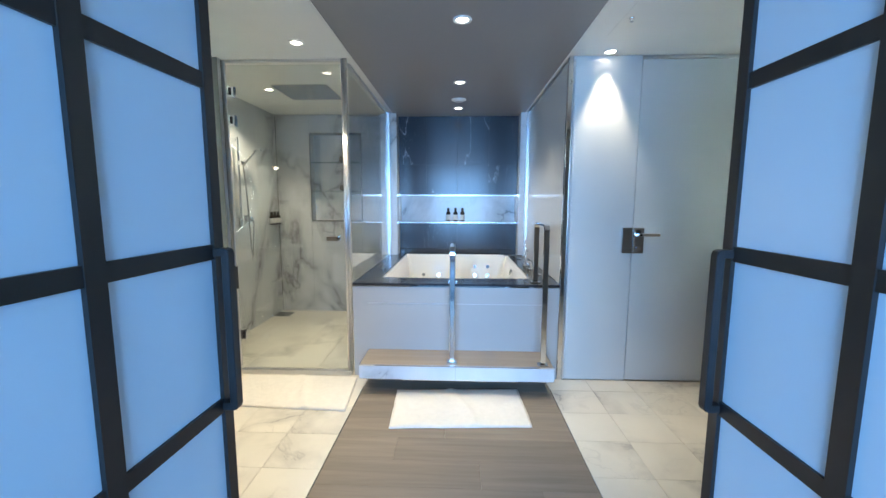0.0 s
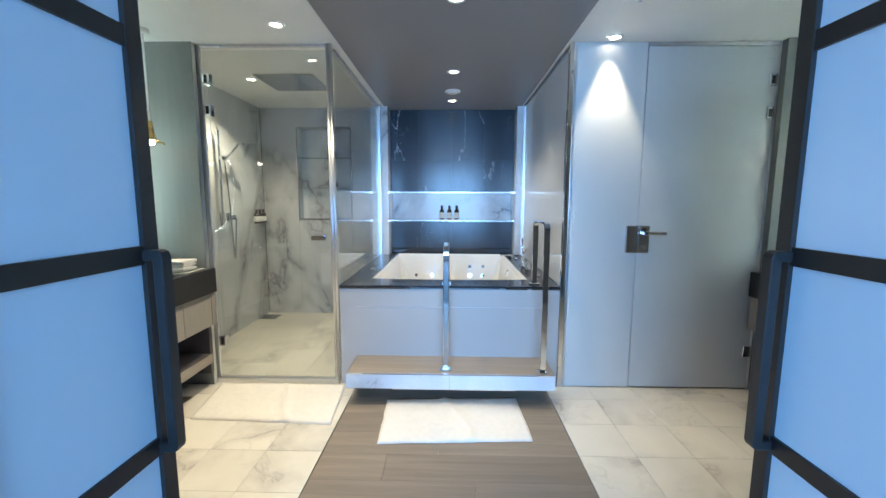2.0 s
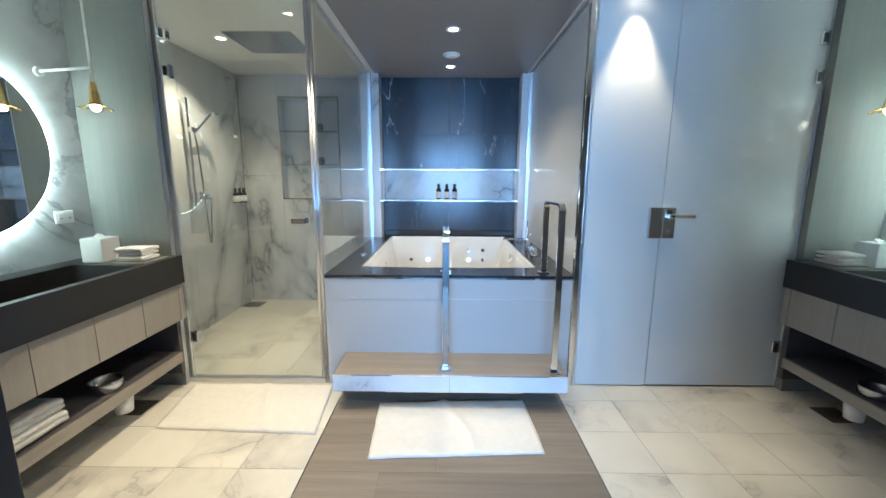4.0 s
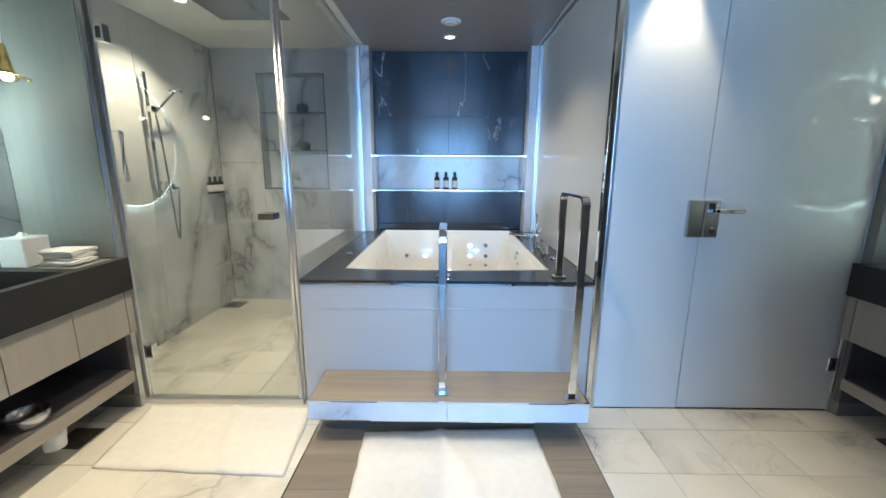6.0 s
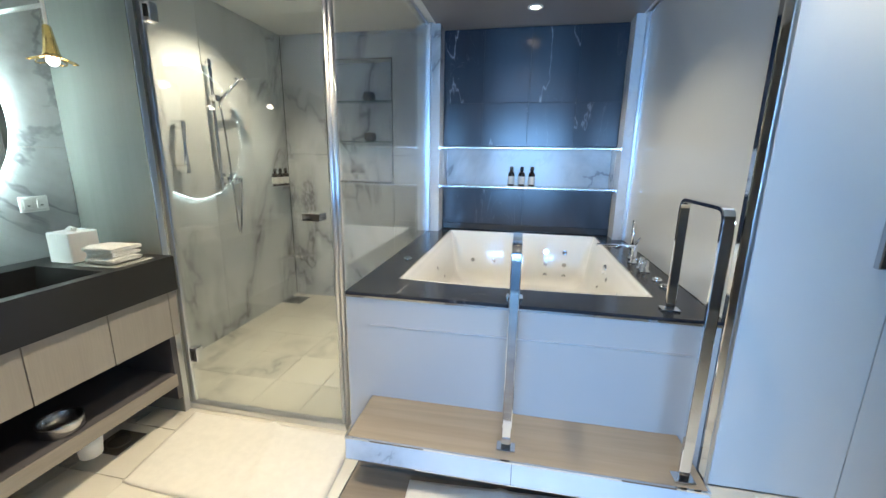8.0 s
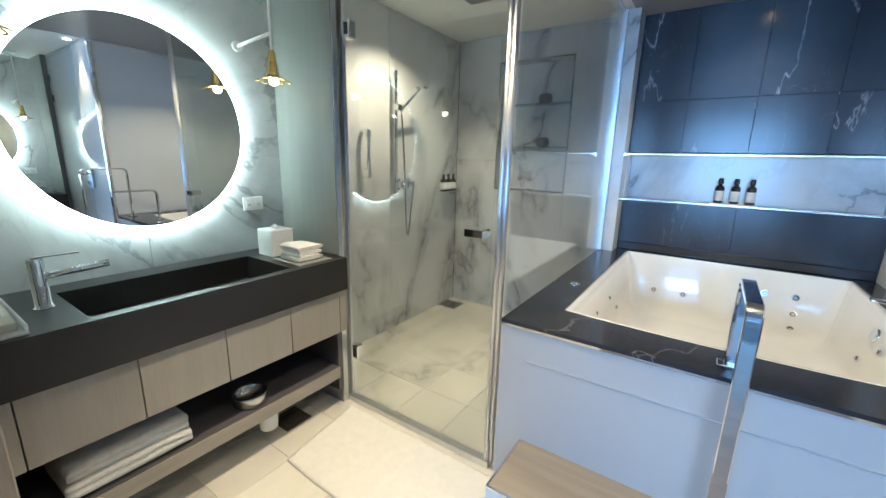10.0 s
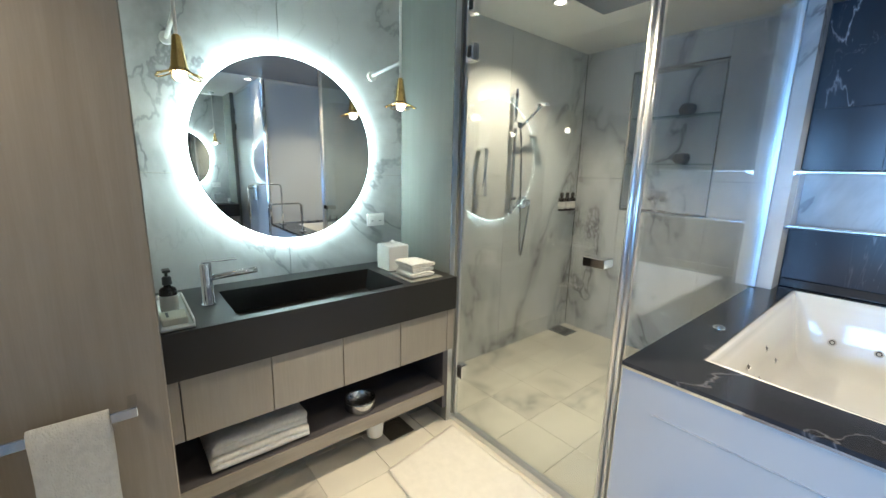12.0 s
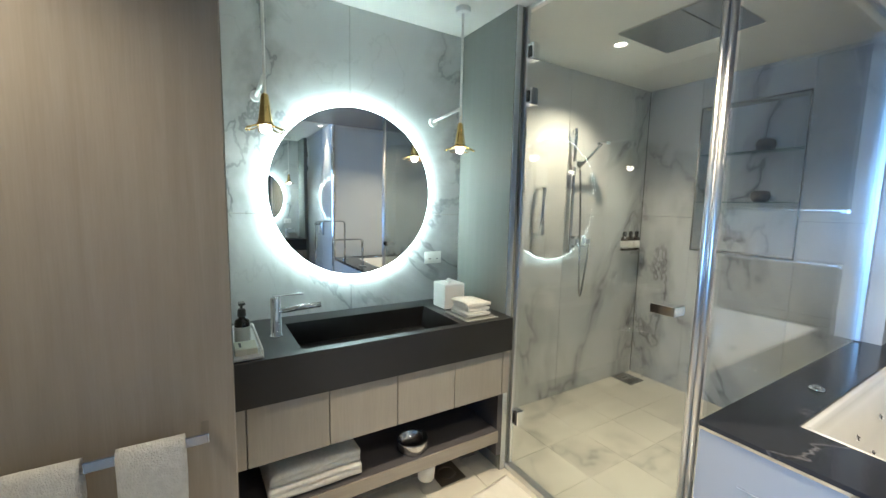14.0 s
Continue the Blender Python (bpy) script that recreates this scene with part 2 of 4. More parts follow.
LABEL_INK = material("label_ink", (0.12, 0.12, 0.12), 0.7, var=0.05)
BLACK_PLASTIC = material("black_plastic", (0.02, 0.02, 0.02), 0.35, var=0.05)
DRAIN_DARK = material("dark_bronze", (0.16, 0.14, 0.115), 0.4, metal=0.7, var=0.1)
WOVEN = material("grey_woven_pot", (0.16, 0.15, 0.14), 0.8, var=0.3, scale=60, bump=0.6, bump_scale=150)
DOOR_GLASS = material("frosted_door_glass", (0.60, 0.70, 0.78), 0.55, var=0.015, scale=2, coat=0.12, coat_rough=0.1)
FROSTED = material("frosted_wc_glass", (0.59, 0.615, 0.62), 0.45, var=0.015, scale=2, coat=0.7, coat_rough=0.015)
PAPER = material("paper", (0.8, 0.8, 0.79), 0.8, var=0.03)
SOAP = material("soap_box", (0.62, 0.60, 0.50), 0.6, var=0.05)
ROOM_WALL = material("bedroom_wall", (0.34, 0.33, 0.32), 0.7, var=0.03)
CARPET = material("bedroom_carpet", (0.06, 0.055, 0.055), 0.95, var=0.1, scale=40, bump=0.5, bump_scale=200)
GLASS = glass("clear_glass", (0.93, 0.955, 0.95))
SHELF_GLASS = glass("shelf_glass", (0.80, 0.90, 0.88))
LED = glow("led_ring", COOL, 32.0)
RIM = glow("lit_rim", COOL, 13.0)
BULB = glow("bulb_glow", (1.0, 0.93, 0.80), 14.0)
LENS = glow("downlight_lens", (1.0, 0.90, 0.74), 12.0)

# ---- mesh tools ----


def box(bm, x0, y0, z0, x1, y1, z1, bevel=0.0, seg=1):
    c = [(min(a, b) + max(a, b)) / 2 for a, b in ((x0, x1), (y0, y1), (z0, z1))]
    s = [abs(b - a) for a, b in ((x0, x1), (y0, y1), (z0, z1))]
    made = bmesh.ops.create_cube(bm, size=1.0, matrix=Matrix.Translation(c) @ Matrix.Diagonal((*s, 1)))
    if bevel:
        edges = list({e for v in made["verts"] for e in v.link_edges})
        bmesh.ops.bevel(bm, geom=edges, offset=min(bevel, min(s) * 0.45), segments=seg, profile=0.5, affect="EDGES")
    return bm


def lathe(bm, profile, centre=(0, 0, 0), n=24, cap=True):
    """A turned shape: profile of (radius, height) about the upright axis at centre."""
    cx, cy, cz = centre
    rings = [[bm.verts.new((cx + r * math.cos(2 * math.pi * i / n), cy + r * math.sin(2 * math.pi * i / n), cz + h)) for i in range(n)] for r, h in profile]
    for a, b in zip(rings, rings[1:]):
        for i in range(n):
            j = (i + 1) % n
            bm.faces.new((a[i], a[j], b[j], b[i])).smooth = True
    if cap:
        bm.faces.new(rings[0][::-1])
        bm.faces.new(rings[-1])
    return bm


def cyl(bm, a, b, r, n=16, r2=None):
    a, b = Vector(a), Vector(b)
    d = b - a
    m = Matrix.Translation((a + b) / 2) @ d.to_track_quat("Z", "Y").to_matrix().to_4x4()
    made = bmesh.ops.create_cone(bm, cap_ends=True, segments=n, radius1=r, radius2=r if r2 is None else r2, depth=d.length, matrix=m)
    for f in {f for v in made["verts"] for f in v.link_faces}:
        f.smooth = len(f.verts) == 4
    return bm


def tube(bm, pts, r, n=10, rect=None):
    """A pipe (or, with rect, a flat bar) swept along points."""
    pts = [Vector(p) for p in pts]
    rings = []
    up = None
    for i, p in enumerate(pts):
        t = (pts[min(i + 1, len(pts) - 1)] - pts[max(i - 1, 0)]).normalized()
        if up is None:
            up = Vector((1, 0, 0)) if abs(t.x) < 0.9 else Vector((0, 0, 1))
        side = t.cross(up).normalized()
        up2 = side.cross(t).normalized()
        if rect:
            w, h = rect
            ring = [bm.verts.new(p + up2 * a * w / 2 + side * b * h / 2) for a, b in ((-1, -0.8), (-0.85, -1), (0.85, -1), (1, -0.8), (1, 0.8), (0.85, 1), (-0.85, 1), (-1, 0.8))]
        else:
            ring = [bm.verts.new(p + (up2 * math.cos(2 * math.pi * k / n) + side * math.sin(2 * math.pi * k / n)) * r) for k in range(n)]
        rings.append(ring)
    for a, b in zip(rings, rings[1:]):
        for i in range(len(a)):
            j = (i + 1) % len(a)
            bm.faces.new((a[i], a[j], b[j], b[i])).smooth = not rect
    bm.faces.new(rings[0][::-1]), bm.faces.new(rings[-1])
    return bm


def bend(corner_pts, r, steps=6):
    """A polyline with its inner corners rounded."""
    p = [Vector(q) for q in corner_pts]
    out = [p[0]]
    for a, b, c in zip(p, p[1:], p[2:]):
        u, v = (a - b).normalized(), (c - b).normalized()
        s, e = b + u * r, b + v * r
        for i in range(steps + 1):
            k = i / steps
            out.append(s * (1 - k) ** 2 + b * 2 * k * (1 - k) + e * k ** 2)
    return out + [p[-1]]


def origin(ob):
    v = Vector((0, 0, 0))
    while ob:
        v += ob.location
        ob = ob.parent
    return v


def thing(name, at, label, category, group="", kind=""):
    ob = new(name)
    ob.location = at
    ob.empty_display_size = 0.05
    return tagged(ob, label, category, group, kind)


def mesh_of(name, bm, mat):
    bmesh.ops.recalc_face_normals(bm, faces=bm.faces[:])
    me = bpy.data.meshes.new(name)
    bm.to_mesh(me)
    bm.free()
    me.materials.append(mat)
    return me


def part(name, bm, mat, parent, label="", kind=""):
    bm.transform(Matrix.Translation(-origin(parent)))
    ob = new(name, mesh_of(name, bm, mat))
    ob.parent = parent
    return tagged(ob, label, kind=kind)


def solid(name, bm, mat, label, category, kind="", group=""):
    return tagged(new(name, mesh_of(name, bm, mat)), label, category, group, kind)


def B():
    return bmesh.new()


def cube(*a, **k):
    return box(B(), *a, **k)


def lighten(ob):
    ob.visible_shadow = False
    return ob


# ---- structure ----
CZ, DZ = 2.385, 2.36       # white ceiling, dark panel
XL, XR, YB, YG = -2.0, 2.79, 4.89, 3.08
LX0, LX1 = -0.60, 0.99     # glass walls of the tub alcove

floor = solid("floor", cube(XL - 0.1, 0.2, -0.12, XR + 0.1, YB + 0.25, -0.009), GROUT, "pale grout bed under the bathroom floor", "floor", "structure")
solid("floor_bedroom", cube(-3.2, -3.6, -0.12, 3.8, 0.2, 0.0), CARPET, "dark grey carpet of the bedroom", "floor", "structure")
wall_west = solid("wall_west", cube(XL - 0.1, 0.27, 0, XL, YB + 0.3, 2.6), GROUT, "masonry wall behind the marble slabs", "wall", "structure")
wall_east = solid("wall_east", cube(XR, 0.27, 0, XR + 0.1, YB + 0.3, 2.6), MARBLE_WALL, "white grey-veined marble wall", "wall", "structure")
bm = B()
box(bm, XL, YB + 0.013, 0, -1.586, YB + 0.1, 2.6)
box(bm, -1.586, YB + 0.013, 0, -0.946, YB + 0.1, 1.116)
box(bm, -1.586, YB + 0.013, 2.179, -0.946, YB + 0.1, 2.6)
box(bm, -0.946, YB + 0.013, 0, -0.514, YB + 0.1, 2.6)
box(bm, -0.514, YB + 0.013, 0, 0.914, YB + 0.1, 1.101)
box(bm, -0.514, YB + 0.013, 1.459, 0.914, YB + 0.1, 2.6)
box(bm, 0.914, YB + 0.013, 0, XR, YB + 0.1, 2.6)
box(bm, XL, YB + 0.2, 0, XR, YB + 0.3, 2.6)
wall_north = solid("wall_north", bm, GROUT_DARK, "back wall with a tub niche and a shower niche", "wall", "structure")
bm = B()
box(bm, -3.2, 0.2, 0, -0.44, 0.27, 2.6)
box(bm, 0.91, 0.2, 0, 3.8, 0.27, 2.6)
box(bm, -0.44, 0.2, 2.2, 0.91, 0.27, 2.6)
solid("wall_south", bm, ROOM_WALL, "plain wall around the double doorway", "wall", "structure")
bm = B()
box(bm, -3.3, -3.6, 0, -3.2, 0.3, 2.6), box(bm, 3.8, -3.6, 0, 3.9, 0.3, 2.6)
box(bm, -3.3, -3.7, 0, -1.9, -3.6, 2.6), box(bm, 1.7, -3.7, 0, 3.9, -3.6, 2.6)
box(bm, -1.9, -3.7, 0, 1.7, -3.6, 0.35), box(bm, -1.9, -3.7, 2.35, 1.7, -3.6, 2.6)
solid("wall_bedroom", bm, ROOM_WALL, "plain bedroom walls with a wide window", "wall", "structure")
solid("ceiling_bedroom", cube(-3.3, -3.7, 2.6, 3.9, 0.3, 2.7), CEIL_WHITE, "white bedroom ceiling", "ceiling", "structure")
bm = B()
box(bm, XL - 0.1, 0.2, CZ, LX0 + 0.06, YB + 0.3, CZ + 0.1)
box(bm, LX1 - 0.04, 0.2, CZ, XR + 0.1, YB + 0.3, CZ + 0.1)
solid("ceiling", bm, CEIL_WHITE, "smooth white painted ceiling", "ceiling", "structure")
solid("ceiling_panel", cube(LX0 + 0.06, 0.2, DZ, LX1 - 0.04, YB + 0.3, CZ + 0.1), CEIL_DARK, "dark grey satin ceiling strip over the tub", "ceiling", "structure")
for x0, x1 in ((LX0 + 0.045, LX0 + 0.06), (LX1 - 0.04, LX1 - 0.025)):
    solid("trim", cube(x0, 0.3, DZ - 0.004, x1, YB - 0.17, CZ - 0.001), WHITE_PLASTIC, "white edge trim of the dark ceiling strip", "trim", "structure")

# window of the bedroom
window = thing("window_1", (-0.1, -3.65, 0.35), "wide white-framed bedroom window letting in daylight", "window", kind="structure")
bm = B()
box(bm, -1.9, -3.68, 0.35, -1.84, -3.62, 2.35), box(bm, 1.64, -3.68, 0.35, 1.7, -3.62, 2.35)
box(bm, -1.84, -3.68, 0.35, 1.64, -3.62, 0.41), box(bm, -1.84, -3.68, 2.29, 1.64, -3.62, 2.35), box(bm, -0.13, -3.68, 0.41, -0.07, -3.62, 2.29)
part("window_frame", bm, WHITE_PLASTIC, window)
lighten(part("pane", cube(-1.84, -3.655, 0.41, -0.13, -3.648, 2.29), GLASS, window))
lighten(part("pane", cube(-0.07, -3.655, 0.41, 1.64, -3.648, 2.29), GLASS, window))
solid("ground", cube(-60, -120, -0.6, 60, -3.8, -0.5), ROOM_WALL, "plain ground outside the window", "ground", "structure")

# side piers of the alcove, with the lit niche edge wrapping them
for x0, x1, xf in ((LX0 - 0.02, -0.503, -0.503), (0.903, LX1 + 0.02, 0.903)):
    bm = B()
    box(bm, x0, 4.72, 0, x1, YB - 0.001, 2.37)
    solid("pier", bm, MARBLE_WALL, "narrow white marble pier beside the tub", "wall", "structure")
    s = 1 if xf < 0 else -1
    bm = B()
    box(bm, xf + 0.001 * s, 4.712, 1.425, xf + 0.012 * s, 4.7195, 1.445)
    box(bm, xf, 4.7195, 1.425, xf + 0.012 * s, YB, 1.445), box(bm, xf, 4.7195, 1.115, xf + 0.012 * s, YB, 1.13)
    solid("trim", bm, CHROME, "polished chrome edge trim of the niche", "trim", "structure")

# grey wall panels between the vanities and the glass fronts
for x0, x1 in ((XL, -1.53), (2.35, XR)):
    solid("wall_panel", cube(x0, 3.03, 0, x1, 3.10, CZ), GREY_PANEL, "brushed grey metallic wall panel", "wall", "structure")

# oak panels beside the doorway
for x0, x1 in ((XL, -1.28), (2.07, XR)):
    solid("wall_oak", cube(x0, 0.272, 0, x1, 1.77, CZ, bevel=0.004), OAK, "pale oak veneered wall panel with vertical grain", "wall", "structure")

# ---- glass fronts ----


def profile_bar(parent, *dims, mat=ALU, name="profile"):
    return part(name, cube(*dims, bevel=0.003), mat, parent)


shower = thing("shower_screen", (-1.05, YG, 0), "frameless clear glass shower screen in chrome channels", "shower screen", kind="structure")
profile_bar(shower, -1.53, YG - 0.015, 0.0, -0.62, YG + 0.03, 0.035, name="threshold")
profile_bar(shower, -1.529, 3.031, 0.001, -1.523, YG - 0.016, CZ - 0.001)
profile_bar(shower, -1.53, YG, 0.036, -1.505, YG + 0.02, CZ - 0.001)
for px in (-0.637, -0.615):
    part("post", cyl(B(), (px, YG + 0.004, 0.036), (px, YG + 0.004, CZ - 0.001), 0.0115, 20), ALU, shower, "round satin aluminium post")
profile_bar(shower, -1.504, YG + 0.002, CZ - 0.02, -0.646, YG + 0.018, CZ - 0.001, name="top_channel")
shower_door = thing("shower_door", (-1.50, YG + 0.01, 0.05), "clear glass shower door with chrome hinges, closed", "shower door")
part("pane", cube(-1.502, YG + 0.005, 0.045, -0.655, YG + 0.014, 2.345), GLASS, shower_door)


def glass_hinge(parent, x, z, sx):
    h = part("hinge", cube(x, YG - 0.012, z - 0.04, x + 0.05 * sx, YG + 0.03, z + 0.04, bevel=0.003), CHROME, parent, "chrome glass hinge")
    part("screw_plate", cube(x + 0.017 * sx, YG - 0.016, z - 0.025, x + 0.036 * sx, YG - 0.011, z + 0.025), BLACK_PLASTIC, h)


for z in (2.16, 1.955, 0.32):
    glass_hinge(shower_door, -1.495, z, 1)
knob = part("door_handle", cube(-0.78, YG - 0.03, 1.065, -0.695, YG + 0.04, 1.10, bevel=0.002), CHROME, shower_door, "square chrome pull handle")

for name, x, clear in (("alcove_glass_west", LX0, True), ("alcove_glass_east", LX1, False)):
    s = 1 if clear else -1
    g = thing("glass_partition", (x, 3.9, 0.74), "clear glass partition between shower and tub" if clear else "grey frosted glass partition beside the tub", "glass partition", kind="structure")
    part("pane", cube(x - 0.005, YG + 0.026, 0.745, x + 0.005, 4.68, DZ - 0.01), GLASS if clear else FROSTED, g)
    profile_bar(g, x - 0.012 * s, 4.69, 0.745, x + 0.024 * s, 4.719, DZ - 0.004)
    profile_bar(g, x - 0.01, YG + 0.026, DZ - 0.02, x + 0.01, 4.68, DZ - 0.001, name="top_channel")
    if not clear:
        profile_bar(g, x - 0.012, YG - 0.01, 0.0, x + 0.02, YG + 0.024, CZ - 0.001, mat=CHROME, name="post")

wc = thing("wc_screen", (1.25, YG, 0), "fixed frosted glass panel beside the toilet door", "glass panel", kind="structure")
part("pane", cube(1.03, YG, 0.005, 1.49, YG + 0.012, CZ - 0.002), FROSTED, wc)
profile_bar(wc, 1.012, YG - 0.006, 0.0, 1.029, YG + 0.02, CZ - 0.001)
wc_door = thing("wc_door", (2.34, YG, 0.01), "frosted grey glass toilet door with a steel lever lock, closed", "door")
part("pane", cube(1.495, YG, 0.01, 2.335, YG + 0.012, CZ - 0.03), FROSTED, wc_door)
profile_bar(wc_door, 2.337, YG - 0.004, 0.0, 2.35, YG + 0.03, CZ - 0.001)
profile_bar(wc_door, 1.495, YG - 0.004, CZ - 0.027, 2.335, YG + 0.02, CZ - 0.002, name="top_channel")
for z in (2.14, 1.93, 0.285):
    glass_hinge(wc_door, 2.335, z, -1)
lock = part("lock_plate", cube(1.41, YG - 0.03, 0.99, 1.485, YG - 0.001, 1.18, bevel=0.004), STEEL, wc_door, "brushed steel lock plate")
part("lock_plate", cube(1.489, YG - 0.03, 0.99, 1.565, YG - 0.001, 1.18, bevel=0.004), STEEL, wc_door, "brushed steel lock plate")
bm = B()
box(bm, 1.51, YG - 0.075, 1.118, 1.535, YG - 0.03, 1.142, bevel=0.003), box(bm, 1.51, YG - 0.075, 1.118, 1.66, YG - 0.058, 1.142, bevel=0.004)
part("lever", bm, CHROME, wc_door, "square chrome lever")
part("keyhole", cyl(B(), (1.527, YG - 0.03, 1.03), (1.527, YG - 0.04, 1.03), 0.017, 20), CHROME, wc_door)
part("indicator", cube(1.505, YG - 0.033, 1.135, 1.535, YG - 0.029, 1.165), BLACK_PLASTIC, wc_door)
solid("wall_wc", cube(1.03, YG + 0.3, 0, XR, YG + 0.36, CZ), CEIL_WHITE, "plain white wall inside the toilet room", "wall", "structure")

# ---- double door ----


def door_leaf(hinge, angle, side, label):
    """A leaf hung at hinge, swung in by angle degrees; side +1 opens to the right of its hinge."""
    W, Hh, T = 0.80, 2.08, 0.032
    d = thing("door_1" if side > 0 else "door_2", (0, 0, 0), label, "door", "double doors", "structure")
    cols = (0.0, 0.20, 0.468, 0.80)
    zs = (0.03, 0.462, 0.85, 1.238, 1.633, 2.06)
    fr = part("frame", cube(0, -T / 2, 0.01, 0.045, T / 2, Hh), BLACK_FRAME, d)
    part("frame", cube(W - 0.033, -T / 2, 0.01, W, T / 2, Hh), BLACK_FRAME, d)
    for x in cols[1:-1]:
        part("mullion", cube(x - 0.019, -T / 2, 0.01, x + 0.019, T / 2, Hh), BLACK_FRAME, d)
    for z in zs:
        for a, b in zip((0.045, cols[1] + 0.019, cols[2] + 0.019), (cols[1] - 0.019, cols[2] - 0.019, W - 0.033)):
            part("rail", cube(a, -T / 2 + 0.003, z - 0.018, b, T / 2 - 0.003, z + 0.018), BLACK_FRAME, d)
    for z0, z1 in zip(zs, zs[1:]):
        for a, b in zip((0.045, cols[1] + 0.019, cols[2] + 0.019), (cols[1] - 0.019, cols[2] - 0.019, W - 0.033)):
            part("pane", cube(a, -0.006, z0 + 0.018, b, 0.006, z1 - 0.018), DOOR_GLASS, d)
    s = -side
    bm = B()
    tube(bm, bend([(W - 0.028, s * T / 2, 1.238), (W - 0.028, s * 0.044, 1.238), (W - 0.028, s * 0.044, 0.85), (W - 0.028, s * T / 2, 0.85)], 0.003, 2), 0.01, rect=(0.026, 0.02))
    part("door_handle", bm, BLACK_FRAME, d, "square black pull handle")
    d.matrix_basis = pose(hinge[0], hinge[1], 0, 0, 0, angle)
    return d


door_leaf((-0.413, 0.288), 88, 1, "black metal door with frosted glass panes, swung open")
door_leaf((0.890, 0.330), 90.9, -1, "black metal door with frosted glass panes, swung open")

# ---- wall cladding liners ----
for x0, x1, z0, z1, d, what in ((-1.572, -0.96, 1.13, 2.165, 0.13, "shower"), (-0.50, 0.90, 1.115, 1.445, 0.17, "tub")):
    o = thing("niche", ((x0 + x1) / 2, YB, z0), "white marble wall niche of the " + what, "niche", kind="structure")
    part("back", cube(x0, YB + d, z0, x1, YB + 0.198, z1), MARBLE_WALL, o)
    part("sill", cube(x0, YB, z0 - 0.012, x1, YB + d, z0), MARBLE_WALL, o)
    part("head", cube(x0, YB, z1, x1, YB + d, z1 + 0.012), MARBLE_WALL, o)
    part("jamb", cube(x0 - 0.012, YB, z0 - 0.012, x0, YB + d, z1 + 0.012), MARBLE_WALL, o)
    part("jamb", cube(x1, YB, z0 - 0.012, x1 + 0.012, YB + d, z1 + 0.012), MARBLE_WALL, o)
bm = B()
for z in (1.112, 1.438):
    box(bm, -0.50, YB - 0.004, z, 0.90, YB - 0.001, z + 0.007)
solid("trim", bm, STEEL, "thin chrome edge along the tub niche", "trim", "structure")
bm = B()
for x0, x1, z0, z1 in ((-1.58, -0.952, 2.163, 2.173), (-1.58, -0.952, 1.122, 1.132)):
    box(bm, x0, YB - 0.005, z0, x1, YB - 0.001, z1)
for x0 in (-1.58, -0.962):
    box(bm, x0, YB - 0.005, 1.132, x0 + 0.01, YB - 0.001, 2.163)
solid("trim", bm, STEEL, "thin steel edge around the shower niche", "trim", "structure")

# ---- bathtub ----
panel = thing("tub_surround", (0.195, YG, 0), "white glazed tub front under a black marble deck", "tub surround", kind="structure")
for x0, x1 in ((-0.597, 0.193), (0.1945, 0.976)):
    part("panel", cube(x0, YG, 0.0, x1, YG + 0.02, 0.716), PANEL_WHITE, panel)
part("edge_strip", cube(-0.60, YG - 0.004, 0.717, 0.98, YG + 0.016, 0.727), CHROME, panel, "chrome strip")
part("edge_strip", cube(-0.48, YG - 0.002, 0.584, 0.88, YG + 0.004, 0.5868), ALU, panel, "thin silver strip")
for d in ((-0.60, 4.832, 0.728, 0.985, 4.885, 0.742), (-0.60, 3.328, 0.728, -0.421, 4.832, 0.742), (0.801, 3.328, 0.728, 0.985, 4.832, 0.742)):
    part("deck_slab", cube(*d), MARBLE_BLACK, panel, "black marble deck slab")
bm = B()
edge = [(-0.60, 3.328), (-0.421, 3.328)] + [(0.19 + 0.611 * k / 12, 3.328 - 0.034 * (1 - (k / 12) ** 2)) for k in range(-11, 12)] + [(0.801, 3.328), (0.985, 3.328)]
low, top = [[(bm.verts.new((x, YG - 0.004, z)), bm.verts.new((x, y, z))) for x, y in edge] for z in (0.728, 0.742)]
for i in range(len(edge) - 1):
    j = i + 1
    bm.faces.new((top[i][0], top[j][0], top[j][1], top[i][1])), bm.faces.new((low[i][0], low[i][1], low[j][1], low[j][0]))
    bm.faces.new((low[i][0], low[j][0], top[j][0], top[i][0])), bm.faces.new((low[i][1], top[i][1], top[j][1], low[j][1]))
for i in (0, -1):
    bm.faces.new((low[i][0], low[i][1], top[i][1], top[i][0]))
part("deck_slab", bm, MARBLE_BLACK, panel, "black marble front slab with a bowed edge")
part("upstand", cube(-0.498, 4.868, 0.743, 0.898, 4.884, 0.80, bevel=0.004), MARBLE_BLACK, panel)
part("core", cube(-0.59, YG + 0.022, 0.0, 0.975, 4.88, 0.30), GROUT_DARK, panel)
part("side_wall", cube(-0.605, YG + 0.03, 0.0, -0.592, 4.72, 0.727), MARBLE_STEP, panel)
part("side_wall", cube(0.977, YG + 0.03, 0.0, 0.985, 4.72, 0.727), MARBLE_STEP, panel)


